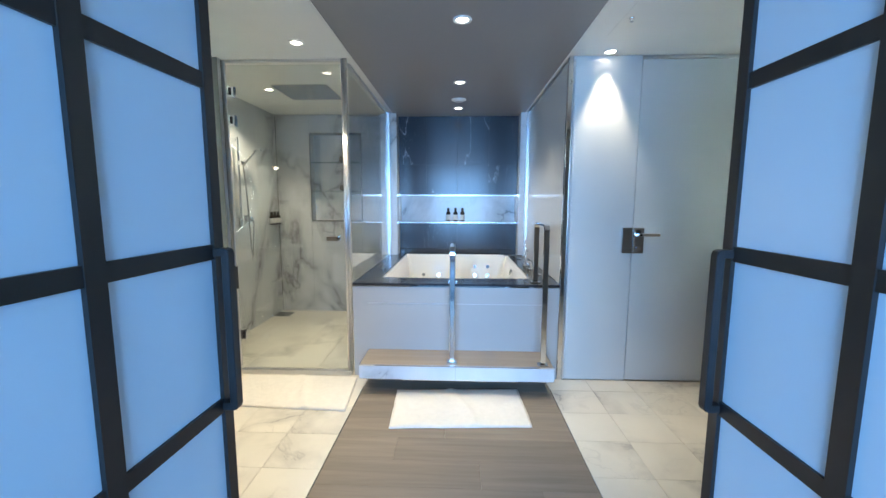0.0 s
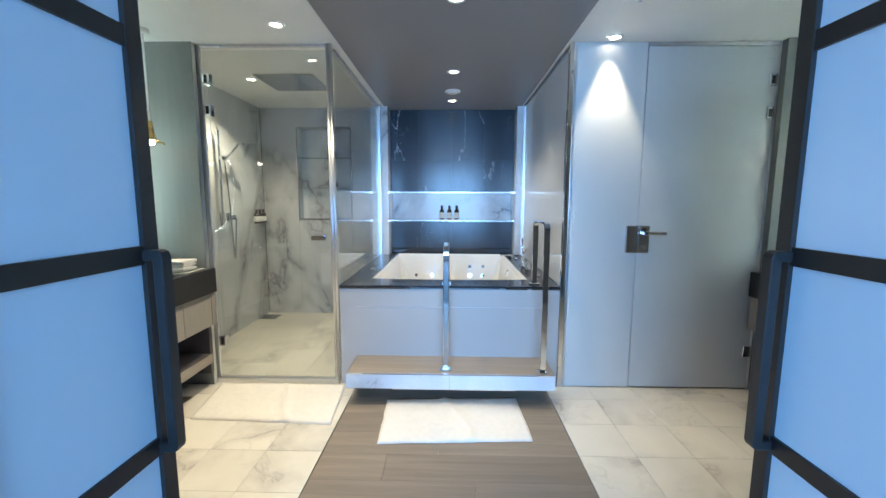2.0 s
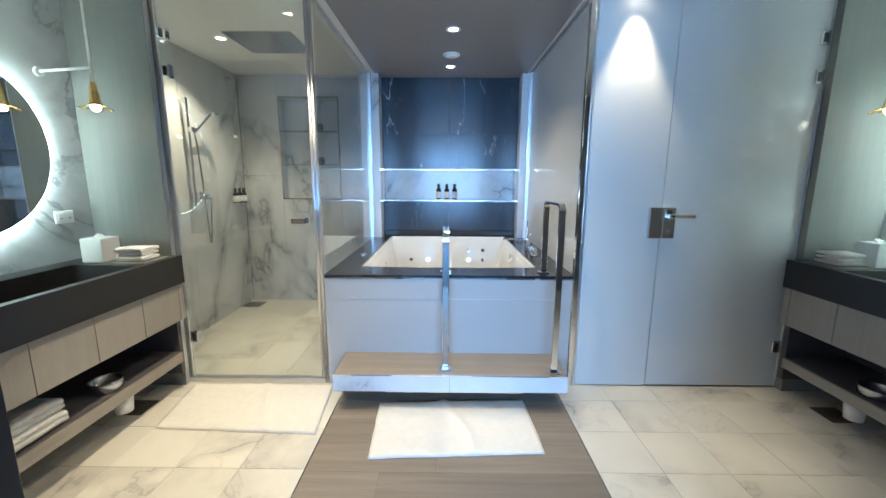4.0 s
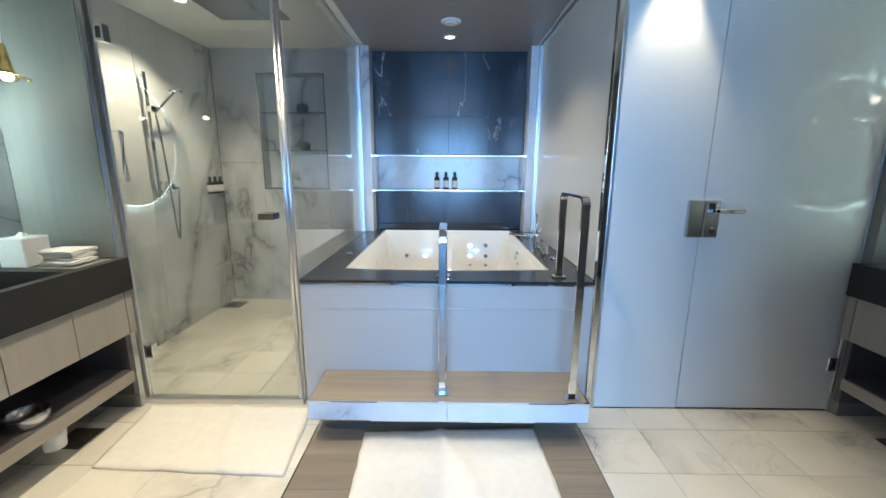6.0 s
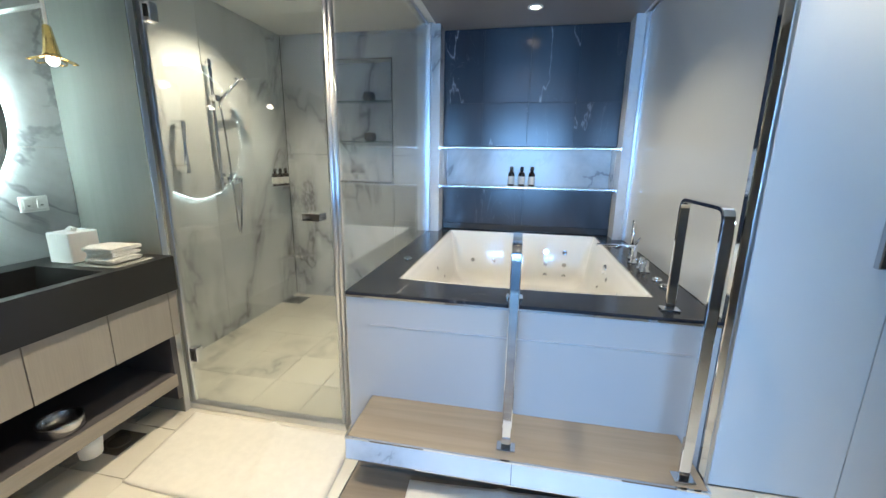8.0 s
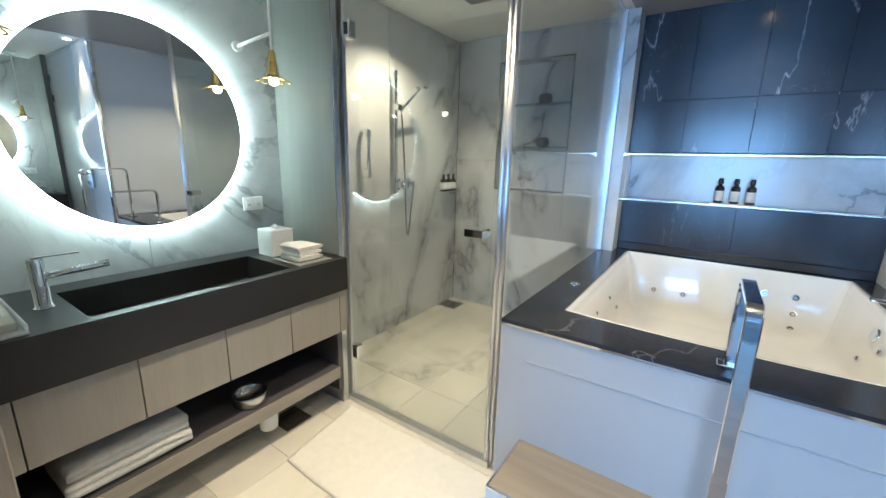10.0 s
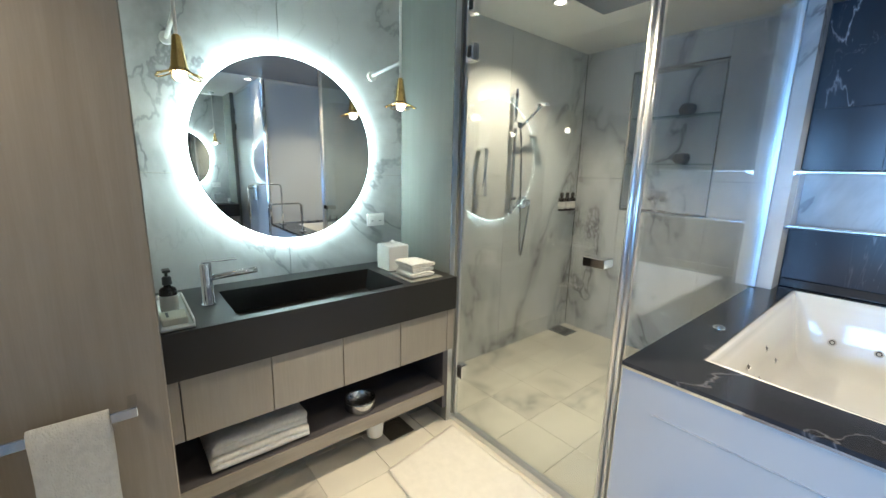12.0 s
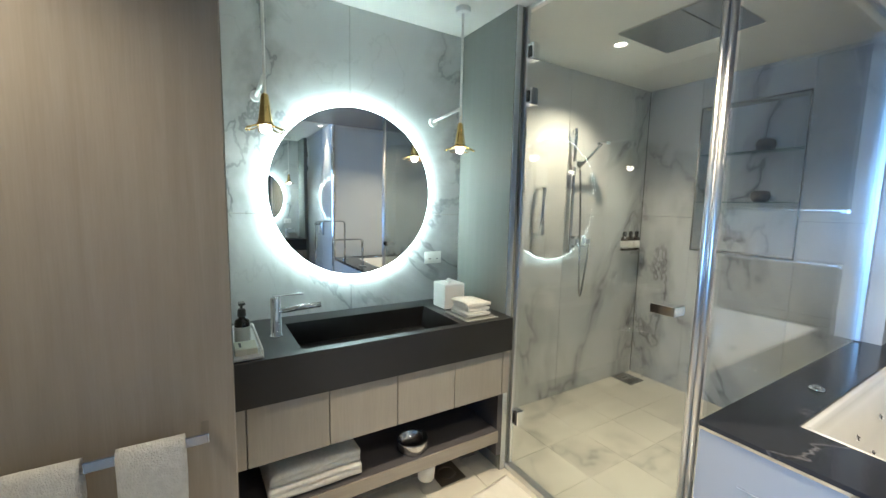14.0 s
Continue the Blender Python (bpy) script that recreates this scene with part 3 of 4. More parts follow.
def ring_pts(cx, cy, hx, hy, r, z, bow=0.0, ridge=0.0, n=8, m=14):
    pts = []
    cor = [(hx - r, -hy + r, -90), (hx - r, hy - r, 0), (-hx + r, hy - r, 90), (-hx + r, -hy + r, 180)]
    for k, (x, y, a0) in enumerate(cor):
        for i in range(n + 1):
            a = radians(a0 + 90 * i / n)
            pts.append([x + r * math.cos(a), y + r * math.sin(a)])
        nx, ny, b0 = cor[(k + 1) % 4]
        sx, sy = pts[-1]
        ex, ey = nx + r * math.cos(radians(b0)), ny + r * math.sin(radians(b0))
        for i in range(1, m):
            pts.append([sx + (ex - sx) * i / m, sy + (ey - sy) * i / m])
    out = []
    for x, y in pts:
        f = max(0.0, 1 - (x / hx) ** 2)
        if y < 0:
            y -= bow * f * (-y / hy) ** 2
        elif ridge:
            y -= ridge * math.exp(-((x - 0.03) / 0.075) ** 6) * (y / hy) ** 4
        out.append((cx + x, cy + y, z))
    return out


tub = thing("bathtub", (0.19, 4.08, 0.742), "large cream acrylic whirlpool tub set in black marble", "bathtub")
bm = B()
spec = [(0.61, 0.75, 0.012, 0.722, 0.03, 0), (0.61, 0.75, 0.012, 0.737, 0.03, 0), (0.607, 0.747, 0.012, 0.740, 0.03, 0), (0.595, 0.735, 0.014, 0.740, 0.03, 0),
        (0.591, 0.731, 0.016, 0.736, 0.03, 0), (0.589, 0.727, 0.02, 0.715, 0.03, 0), (0.581, 0.72, 0.03, 0.69, 0.02, 0.0), (0.574, 0.715, 0.04, 0.675, 0.015, 0.05), (0.55, 0.69, 0.06, 0.55, 0.0, 0.06),
        (0.525, 0.665, 0.08, 0.43, 0.0, 0.055), (0.50, 0.64, 0.10, 0.385, 0.0, 0.04), (0.44, 0.58, 0.12, 0.355, 0, 0.01), (0.40, 0.52, 0.12, 0.347, 0, 0.0), (0.1, 0.12, 0.05, 0.342, 0, 0)]
rings = [[bm.verts.new(p) for p in ring_pts(0.19, 4.08, hx, hy, r, z, bow, rd)] for hx, hy, r, z, bow, rd in spec]
for a, b in zip(rings, rings[1:]):
    for i in range(len(a)):
        j = (i + 1) % len(a)
        bm.faces.new((a[i], a[j], b[j], b[i])).smooth = True
bm.faces.new(rings[-1])
part("basin", bm, ACRYLIC, tub)


def jet(place, way, r=0.019):
    p, w = Vector(place), Vector(way).normalized()
    j = part("jet", cyl(B(), p, p + w * 0.006, r, 16), CHROME, tub, "round chrome jet")
    part("recess", cyl(B(), p + w * 0.0055, p + w * 0.0068, r * 0.68, 14), BLACK_PLASTIC, j)
    part("nozzle", cyl(B(), p + w * 0.0065, p + w * 0.011, r * 0.42, 10), CHROME, j)


for x, z in ((-0.20, 0.50), (-0.02, 0.50), (0.41, 0.60), (0.56, 0.60), (0.41, 0.50), (0.56, 0.50), (0.41, 0.41), (0.56, 0.41)):
    k = (z - 0.42) / 0.13
    jet((x, 4.08 + 0.662 + 0.025 * k, z), (0, -1, 0.2))
for y, z in ((3.75, 0.60), (3.9, 0.5), (4.05, 0.60), (4.2, 0.5)):
    k = (z - 0.42) / 0.13
    jet((0.19 - 0.523 - 0.025 * k, y, z), (1, 0, 0.2), 0.013)
    jet((0.19 + 0.523 + 0.025 * k, y, z), (-1, 0, 0.2), 0.013)
part("overflow", cyl(B(), (0.762, 4.15, 0.64), (0.742, 4.15, 0.645), 0.032, 24), CHROME, tub, "chrome overflow")
part("drain", cyl(B(), (0.19, 4.1, 0.341), (0.19, 4.1, 0.346), 0.03, 24), CHROME, tub)


def deck_button(x, y):
    o = thing("tub_button", (x, y, 0.742), "round chrome air button on the black deck", "button", "tub buttons")
    b = part("collar", lathe(B(), [(0.026, 0), (0.026, 0.004), (0.022, 0.008)], (x, y, 0.7425)), CHROME, o)
    part("cap", lathe(B(), [(0.014, 0), (0.014, 0.006), (0.010, 0.008)], (x, y, 0.7505)), STEEL, o)


for x, y in ((-0.487, 3.73), (0.885, 4.45), (0.90, 3.62), (0.90, 3.50)):
    deck_button(x, y)

mixer = thing("tub_mixer", (0.87, 3.93, 0.742), "chrome tub filler with a long flat spout", "faucet")
part("body", lathe(B(), [(0.03, 0), (0.03, 0.006), (0.018, 0.01), (0.018, 0.10), (0.016, 0.105)], (0.87, 3.98, 0.7425)), CHROME, mixer)
part("spout", cube(0.655, 3.965, 0.838, 0.885, 3.995, 0.852, bevel=0.004), CHROME, mixer)
part("lever", cyl(B(), (0.87, 3.98, 0.853), (0.90, 3.97, 0.90), 0.007), CHROME, mixer)
for y in (3.86, 3.78):
    k = part("knob", lathe(B(), [(0.028, 0), (0.028, 0.006), (0.017, 0.01), (0.017, 0.06), (0.014, 0.064)], (0.885, y, 0.7425), 20), CHROME, mixer)
    part("grip", cyl(B(), (0.885, y, 0.79), (0.84, y - 0.01, 0.80), 0.006), CHROME, k)
wand = thing("hand_shower", (0.89, 4.10, 0.742), "slim chrome hand shower standing on the deck", "hand shower")
part("socket", lathe(B(), [(0.024, 0), (0.024, 0.006), (0.015, 0.01), (0.013, 0.05)], (0.89, 4.10, 0.7425), 20), CHROME, wand)
part("handle", cyl(B(), (0.89, 4.10, 0.79), (0.885, 4.09, 0.99), 0.011), CHROME, wand)

# step in front of the tub
step = thing("tub_step", (0.2, 2.93, 0), "floating step with wood-look top and marble face", "step", kind="structure")
for x0, x1 in ((-0.483, 0.197), (0.199, 0.885)):
    part("face", cube(x0, 2.776, 0.1175, x1, 2.79, 0.2115), MARBLE_STEP, step, "white veined marble face")
part("tread", cube(-0.478, 2.784, 0.19, 0.88, YG - 0.001, 0.218), STEP_WOOD, step, "wood-look tread")
part("edge_strip", cube(-0.485, 2.774, 0.212, 0.887, 2.784, 0.219), CHROME, step)
part("edge_strip", cube(-0.486, 2.785, 0.206, -0.479, YG - 0.001, 0.219), CHROME, step)
part("edge_strip", cube(0.881, 2.785, 0.206, 0.888, YG - 0.001, 0.219), CHROME, step)
part("edge_strip", cube(-0.485, 2.774, 0.112, 0.887, 2.786, 0.117), CHROME, step)
part("side", cube(-0.484, 2.791, 0.119, -0.478, YG - 0.001, 0.205), MARBLE_STEP, step)
part("side", cube(0.88, 2.791, 0.119, 0.886, YG - 0.001, 0.205), MARBLE_STEP, step)
part("plinth", cube(-0.45, 3.055, 0.0, 0.855, YG - 0.001, 0.19), PANEL_WHITE, step)


def grab_rail(x, y0, y1, z0, z1, top, label):
    o = thing("grab_rail", (x, y0, z0), label, "grab rail", "tub grab rails")
    part("bar", tube(B(), bend([(x, y0, z0 + 0.004), (x, y0, top), (x, y1, top), (x, y1, z1 + 0.004)], 0.045, 7), 0.02, rect=(0.037, 0.015)), CHROME, o)
    for y, z in ((y0, z0), (y1, z1)):
        part("foot_plate", cube(x - 0.036, y - 0.026, z + 0.001, x + 0.036, y + 0.026, z + 0.009, bevel=0.002), CHROME, o)


grab_rail(0.172, 2.85, 3.17, 0.219, 0.742, 1.04, "polished chrome grab rail from the step to the tub deck")
grab_rail(0.812, 2.825, 3.17, 0.219, 0.742, 1.205, "tall polished chrome grab rail beside the tub")

# ---- small things ----


def bottle(x, y, z, h=0.15, r=0.024, group="toiletry bottles", pump=False, turn=0.0):
    o = thing("bottle", (x, y, z), "dark brown toiletry bottle with a pale label" + (" and pump" if pump else ""), "bottle", group)
    body = part("body", lathe(B(), [(r * 0.94, 0), (r, 0.004), (r, h * 0.60), (r * 0.9, h * 0.67), (r * 0.42, h * 0.73), (r * 0.42, h * 0.78)], (x, y, z + 0.0005), 20), DARK_BOTTLE, o)
    lab = part("label", lathe(B(), [(r + 0.0008, h * 0.10), (r + 0.0008, h * 0.50)], (x, y, z), 20, cap=False), LABEL, o, "pale paper label")
    part("cap", lathe(B(), [(r * 0.55, h * 0.78), (r * 0.58, h * 0.80), (r * 0.52, h * 0.97), (r * 0.4, h)], (x, y, z), 16), BLACK_PLASTIC, o, "black cap")
    if pump:
        bm = B()
        cyl(bm, (x, y, z + h), (x, y, z + h * 1.14), 0.005), box(bm, x - 0.012, y - 0.012, z + h * 1.13, x + 0.03, y + 0.012, z + h * 1.2, bevel=0.003)
        part("pump", bm, BLACK_PLASTIC, o, "black pump head")
    return o


tray = thing("tray", (0.173, YB + 0.07, 1.115), "flat white tray in the tub niche", "tray")
part("plate", cube(0.04, YB + 0.02, 1.116, 0.30, YB + 0.13, 1.126, bevel=0.003), WHITE_PLASTIC, tray)
for x in (0.085, 0.173, 0.258):
    bottle(x, YB + 0.07, 1.127, 0.165, 0.027, "bottles in the tub niche")


def mat_sheet(name, corners, label, seed):
    """A terry mat between four floor corners, with soft folds."""
    bm = B()
    nx, ny = 46, 28
    a, b, c, d = [Vector(q) for q in corners]
    top = []
    for i in range(nx + 1):
        row = []
        for j in range(ny + 1):
            u, v = i / nx, j / ny
            p = a.lerp(b, u).lerp(d.lerp(c, u), v)
            e = min(u, 1 - u, v * 0.6, (1 - v) * 0.6)
            f = noise.noise((p.x * 4 + seed, p.y * 5, seed)) + 0.5 * noise.noise((p.x * 11, p.y * 9 + seed, 3.0))
            fold = math.exp(-((p.x + 0.35 * p.y + 0.05 * noise.noise((p.y * 6, seed, 0)) - (a.x + b.x) / 2 - 0.9 - 0.14 * seed % 0.3) / 0.025) ** 2) * 0.012
            w = 0.004 * noise.noise((u * 7 + seed, v * 7, 1.7)) if e < 0.02 else 0
            row.append(bm.verts.new((p.x + w, p.y + w, 0.010 + max(0, 0.006 * f + 0.004) * min(1, e * 20) + fold)))
        top.append(row)
    for i in range(nx):
        for j in range(ny):
            bm.faces.new((top[i][j], top[i + 1][j], top[i + 1][j + 1], top[i][j + 1])).smooth = True
    edge = [e for e in bm.edges if e.is_boundary]
    low = bmesh.ops.extrude_edge_only(bm, edges=edge)
    for v in low["geom"]:
        if isinstance(v, bmesh.types.BMVert):
            v.co.z = 0.0015
    return solid(name, bm, MAT_TERRY, label, "bath mat", group="bath mats")


mat_sheet("bath_mat", [(-1.40, 2.568, 0), (-0.515, 2.535, 0), (-0.56, 3.03, 0), (-1.47, 3.03, 0)], "cream terry bath mat on marble before the shower door", 1.0)
mat_sheet("bath_mat", [(-0.197, 2.354, 0), (0.672, 2.405, 0), (0.65, 2.88, 0), (-0.222, 2.83, 0)], "cream terry bath mat on wood floor before the tub step", 2.3)


def folded_sheet(bm, x0, y0, x1, y1, z0, z1, seed, turns=2):
    """A towel folded over itself: soft plies that turn round at the long front edge."""
    n, h = 14, (z1 - z0) / (2 * turns)
    line = []
    for k in range(2 * turns):
        zc = z0 + h * (k + 0.5)
        xs = [x1 - (x1 - x0) * i / 8 for i in range(9)]
        line += [(x, zc) for x in (xs if k % 2 else xs[::-1])]
        if k < 2 * turns - 1:
            end, way = (x1, 1) if k % 2 == 0 else (x0, -1)
            line += [(end + way * h * 0.55 * math.sin(a), zc + h * 0.5 - h * 0.5 * math.cos(a)) for a in (0.6, 1.2, 1.9, 2.5)]
    rows = []
    for j in range(n + 1):
        v = j / n
        row = []
        for i, (x, z) in enumerate(line):
            y = y0 + (y1 - y0) * v + 0.006 * noise.noise((z * 60 + seed, x * 8, seed))
            lift = 0.004 * noise.noise((x * 16 + seed, y * 14, z * 9)) - 0.010 * ((z - z0) / (z1 - z0)) * (2 * v - 1) ** 4
            row.append(bm.verts.new((x + 0.008 * noise.noise((y * 9, z * 45, seed)), y, max(z0, z + lift * min(1.0, (z - z0) * 50)))))
        rows.append(row)
    for a, b in zip(rows, rows[1:]):
        for i in range(len(line) - 1):
            bm.faces.new((a[i], a[i + 1], b[i + 1], b[i])).smooth = True
    bmesh.ops.recalc_face_normals(bm, faces=bm.faces[:])
    bmesh.ops.solidify(bm, geom=bm.faces[:], thickness=h * 0.8)
    for f in bm.faces:
        f.smooth = True
    return bm


def towel_stack(name, x0, y0, x1, y1, z, heights, label, group="", mirrored=False, emblem=False):
    o = thing(name, ((x0 + x1) / 2, (y0 + y1) / 2, z), label, "towels", group)
    for i, h in enumerate(heights):
        k = 0.007 * (i % 2)
        bm = folded_sheet(B(), x0 + k, y0 + k, x1 - k * 0.5, y1 - k, z + h * 0.2, z + h, i * 3.1 + 2.0)
        if mirrored:
            bm.transform(Matrix.Translation((x0 + x1, 0, 0)) @ Matrix.Diagonal((-1, 1, 1, 1)))
        part("layer", bm, TOWEL, o)
        z += h - 0.002
    if emblem:
        bm = B()
        cx, cy = x0 + (x1 - x0) * 0.5, (y0 + y1) / 2 + 0.05
        for k in range(5):
            a = 2 * math.pi * k / 5
            cyl(bm, (cx + 0.014 * math.cos(a), cy + 0.018 * math.sin(a), z - 0.004), (cx + 0.014 * math.cos(a), cy + 0.018 * math.sin(a), z + 0.004), 0.011, 8)
        part("emblem", bm, LABEL_INK, o, "small dark woven emblem")
    return o


# ---- vanities ----


def vanity_set(fx, words):
    """Vanity, lit mirror, lamps and what stands on them; fx maps the west side's x to the side built."""
    s = 1 if fx(1) > fx(0) else -1

    def vb(x0, y0, z0, x1, y1, z1, **k):
        return cube(fx(x0), y0, z0, fx(x1), y1, z1, **k)

    # counter with its sunk basin
    v = thing("vanity", (fx(-1.75), 2.4, 0), "wall-hung vanity with black trough basin and pale oak drawers", "vanity", "vanities")
    y0, y1, xf, xb = 1.775, 3.027, -1.462, XL + 0.012
    bm = B()
    for d in ((-1.505, y0, 0.70, xf, y1, 0.87), (xb, y0, 0.70, -1.865, y1, 0.87), (-1.865, y0, 0.70, -1.505, 2.01, 0.87), (-1.865, 2.73, 0.70, -1.505, y1, 0.87)):
        box(bm, fx(d[0]), d[1], d[2], fx(d[3]), d[4], d[5])
    bmesh.ops.remove_doubles(bm, verts=bm.verts[:], dist=0.0001)
    part("counter", bm, COUNTER, v, "black solid-surface counter")
    bm = B()
    p = [[bm.verts.new((fx(x), y, z)) for x, y in ((-1.865, 2.01), (-1.505, 2.01), (-1.505, 2.73), (-1.865, 2.73))] for z in (0.868,)][0]
    q = [bm.verts.new((fx(x), y, z)) for x, y, z in ((-1.855, 2.03, 0.765), (-1.53, 2.03, 0.75), (-1.53, 2.71, 0.75), (-1.855, 2.71, 0.765))]
    for i in range(4):
        bm.faces.new((p[i], p[(i + 1) % 4], q[(i + 1) % 4], q[i]))
    bm.faces.new(q)
    part("basin", bm, COUNTER, v, "black trough basin")
    part("drain", lathe(B(), [(0.028, 0), (0.028, 0.004), (0.01, 0.006)], (fx(-1.70), 2.37, 0.7585)), CHROME, v, "chrome drain")
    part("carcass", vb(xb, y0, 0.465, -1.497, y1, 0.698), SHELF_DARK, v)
    ys = (1.775, 1.81, 2.105, 2.398, 2.692, 2.981, 3.027)
    for i, (a, b) in enumerate(zip(ys, ys[1:])):
        part("drawer" if 0 < i < 5 else "filler", vb(-1.496, a + 0.002, 0.467, -1.477, b - 0.002, 0.697, bevel=0.001), DRAWER_OAK, v, "pale oak drawer front")
    part("shelf", vb(-1.90, y0, 0.188, -1.50, 2.99, 0.250, bevel=0.001), SHELF_OAK, v, "pale oak open shelf")
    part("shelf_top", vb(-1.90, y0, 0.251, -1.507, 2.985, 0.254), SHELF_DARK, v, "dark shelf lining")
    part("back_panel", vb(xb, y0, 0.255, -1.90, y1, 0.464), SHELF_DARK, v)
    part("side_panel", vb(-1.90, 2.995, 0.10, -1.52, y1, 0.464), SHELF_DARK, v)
    part("trap", cyl(B(), (fx(-1.575), 2.60, 0.085), (fx(-1.575), 2.60, 0.187), 0.04, 18, 0.05), WHITE_PLASTIC, v, "white drain trap")

    # mirror with light behind its rim
    m = thing("mirror", (fx(XL), 2.38, 1.48), "round backlit wall mirror with a glowing rim", "mirror", "round mirrors")

    def disc(x0, x1, r0, r1, n=72):
        bm = B()
        rr = [[bm.verts.new((fx(x), 2.38 + r * math.cos(2 * math.pi * i / n), 1.48 + r * math.sin(2 * math.pi * i / n))) for i in range(n)] for x, r in ((x0, r0), (x0, r1), (x1, r1), (x1, r0))]
        for a, b in zip(rr, rr[1:] + rr[:1]):
            for i in range(n):
                j = (i + 1) % n
                bm.faces.new((a[i], a[j], b[j], b[i]))
        return bm

    part("mirror_glass", disc(-1.958, -1.952, 0.0005, 0.419), MIRROR, m)
    part("backing", disc(-1.986, -1.960, 0.0005, 0.394), WHITE_PLASTIC, m)
    part("light_ring", disc(-1.986, -1.961, 0.395, 0.403), LED, m, "glowing frosted band behind the rim")
    part("rim", disc(-1.962, -1.953, 0.4195, 0.4235), RIM, m, "thin frosted lit rim")

    # pendants on wall arms
    for y in (1.93, 2.835):
        x, zb = -1.70, 1.683
        o = thing("pendant_lamp", (fx(x), y, CZ), "slim pendant lamp with a brass flower shade, lit", "lamp", "pendant lamps")
        part("canopy", lathe(B(), [(0.034, 0), (0.036, 0.004), (0.036, 0.026)], (fx(x), y, CZ - 0.0275)), WHITE_PLASTIC, o)
        part("rod", cyl(B(), (fx(x), y, zb + 0.15), (fx(x), y, CZ - 0.027), 0.006, 10), WHITE_PLASTIC, o)
        arm = part("arm", cyl(B(), (fx(XL + 0.02), y, 1.89), (fx(x), y, 1.908), 0.008, 12), WHITE_PLASTIC, o)
        part("rosette", cyl(B(), (fx(XL + 0.0125), y, 1.889), (fx(XL + 0.03), y, 1.889), 0.024, 20), WHITE_PLASTIC, arm)
        shade = part("shade", lathe(B(), [(0.008, 0.155), (0.014, 0.15), (0.02, 0.10), (0.027, 0.05), (0.034, 0.035), (0.031, 0.035), (0.024, 0.05), (0.012, 0.12)], (fx(x), y, zb), 20, cap=False), BRASS, o, "brass cup")
        for k in range(6):
            a = 2 * math.pi * k / 6
            pts = []
            for i in range(13):
                b = math.pi * i / 12
                rr = 0.03 + 0.046 * math.sin(b)
                aa = a + 0.42 * math.cos(b) * (1 if i else 1)
                pts.append((fx(x) + rr * math.cos(aa), y + rr * math.sin(aa), zb + 0.037 - 0.018 * math.sin(b)))
            part("petal", tube(B(), pts, 0.0028, 6), BRASS, shade)
        part("bulb", lathe(B(), [(0.001, 0.004), (0.012, 0.007), (0.020, 0.018), (0.021, 0.030), (0.016, 0.047), (0.012, 0.06)], (fx(x), y, zb), 18), BULB, o, "glowing frosted bulb")

    # tap
    t = thing("faucet", (fx(-1.71), 1.95, 0.87), "single-lever chrome basin tap", "faucet", "basin taps")
    part("body", lathe(B(), [(0.027, 0), (0.027, 0.004), (0.021, 0.008), (0.021, 0.16), (0.019, 0.165)], (fx(-1.71), 1.95, 0.8705)), CHROME, t)
    part("spout", cyl(B(), (fx(-1.71), 1.95, 0.975), (fx(-1.65), 2.12, 1.0), 0.012, 14), CHROME, t)
    part("lever", cube(fx(-1.73), 1.94, 1.037, fx(-1.705), 2.06, 1.043, bevel=0.002), CHROME, t)

    # tissue box, hand towels, tray with toiletries
    tb = thing("tissue_box", (fx(-1.80), 2.85, 0.87), "white square tissue box on the black counter", "tissue box", "tissue boxes")
    part("case", vb(-1.865, 2.79, 0.871, -1.74, 2.915, 1.005, bevel=0.004), WHITE_CERAMIC, tb)
    bm = B()
    for k in range(5):
        a = k * 1.25
        box(bm, fx(-1.803) + 0.012 * math.cos(a) - 0.012, 2.852 + 0.01 * math.sin(a) - 0.003, 1.004, fx(-1.803) + 0.012 * math.cos(a) + 0.012, 2.852 + 0.01 * math.sin(a) + 0.003, 1.018 + 0.004 * (k % 3), bevel=0.002)
    part("tissue", bm, PAPER, tb)
    st = thing("slate_tray", (fx(-1.60), 2.86, 0.87), "grey slate tray on the black counter", "tray", "slate trays")
    part("plate", vb(-1.70, 2.765, 0.871, -1.49, 2.955, 0.877, bevel=0.002), GREY_PANEL, st)
    towel_stack("hand_towels", min(fx(-1.67), fx(-1.53)), 2.785, max(fx(-1.67), fx(-1.53)), 2.925, 0.878, (0.028, 0.026, 0.024), "small stack of folded white hand towels on the tray", "hand towels", s < 0)
    tr = thing("toiletry_tray", (fx(-1.68), 1.87, 0.87), "white dish tray with soap and bottle", "tray", "toiletry trays")
    part("plate", vb(-1.84, 1.778, 0.871, -1.48, 1.876, 0.881, bevel=0.003), WHITE_PLASTIC, tr)
    bm = B()
    box(bm, fx(-1.84), 1.778, 0.882, fx(-1.833), 1.876, 0.90, bevel=0.002), box(bm, fx(-1.833), 1.869, 0.882, fx(-1.487), 1.876, 0.90, bevel=0.002)
    part("rim", bm, WHITE_PLASTIC, tr)
    bottle(fx(-1.65), 1.82, 0.882, 0.135, 0.027, "bottles on the vanities", pump=True)
    sb = thing("soap_box", (fx(-1.60), 1.84, 0.882), "small cream soap carton on the tray", "soap", "soap cartons")
    part("carton", vb(-1.60, 1.785, 0.882, -1.505, 1.858, 0.905, bevel=0.002), SOAP, sb)
    part("print", vb(-1.58, 1.80, 0.9052, -1.53, 1.808, 0.9058), LABEL_INK, sb)

    # on the open shelf
    towel_stack("bath_towels", min(fx(-1.86), fx(-1.535)), 1.88, max(fx(-1.86), fx(-1.535)), 2.25, 0.255, (0.066, 0.060), "stack of folded white bath towels on the open shelf", "bath towels", s < 0, True)
    bw = thing("steel_bowl", (fx(-1.59), 2.53, 0.255), "round brushed steel bowl on the open shelf", "bowl", "steel bowls")
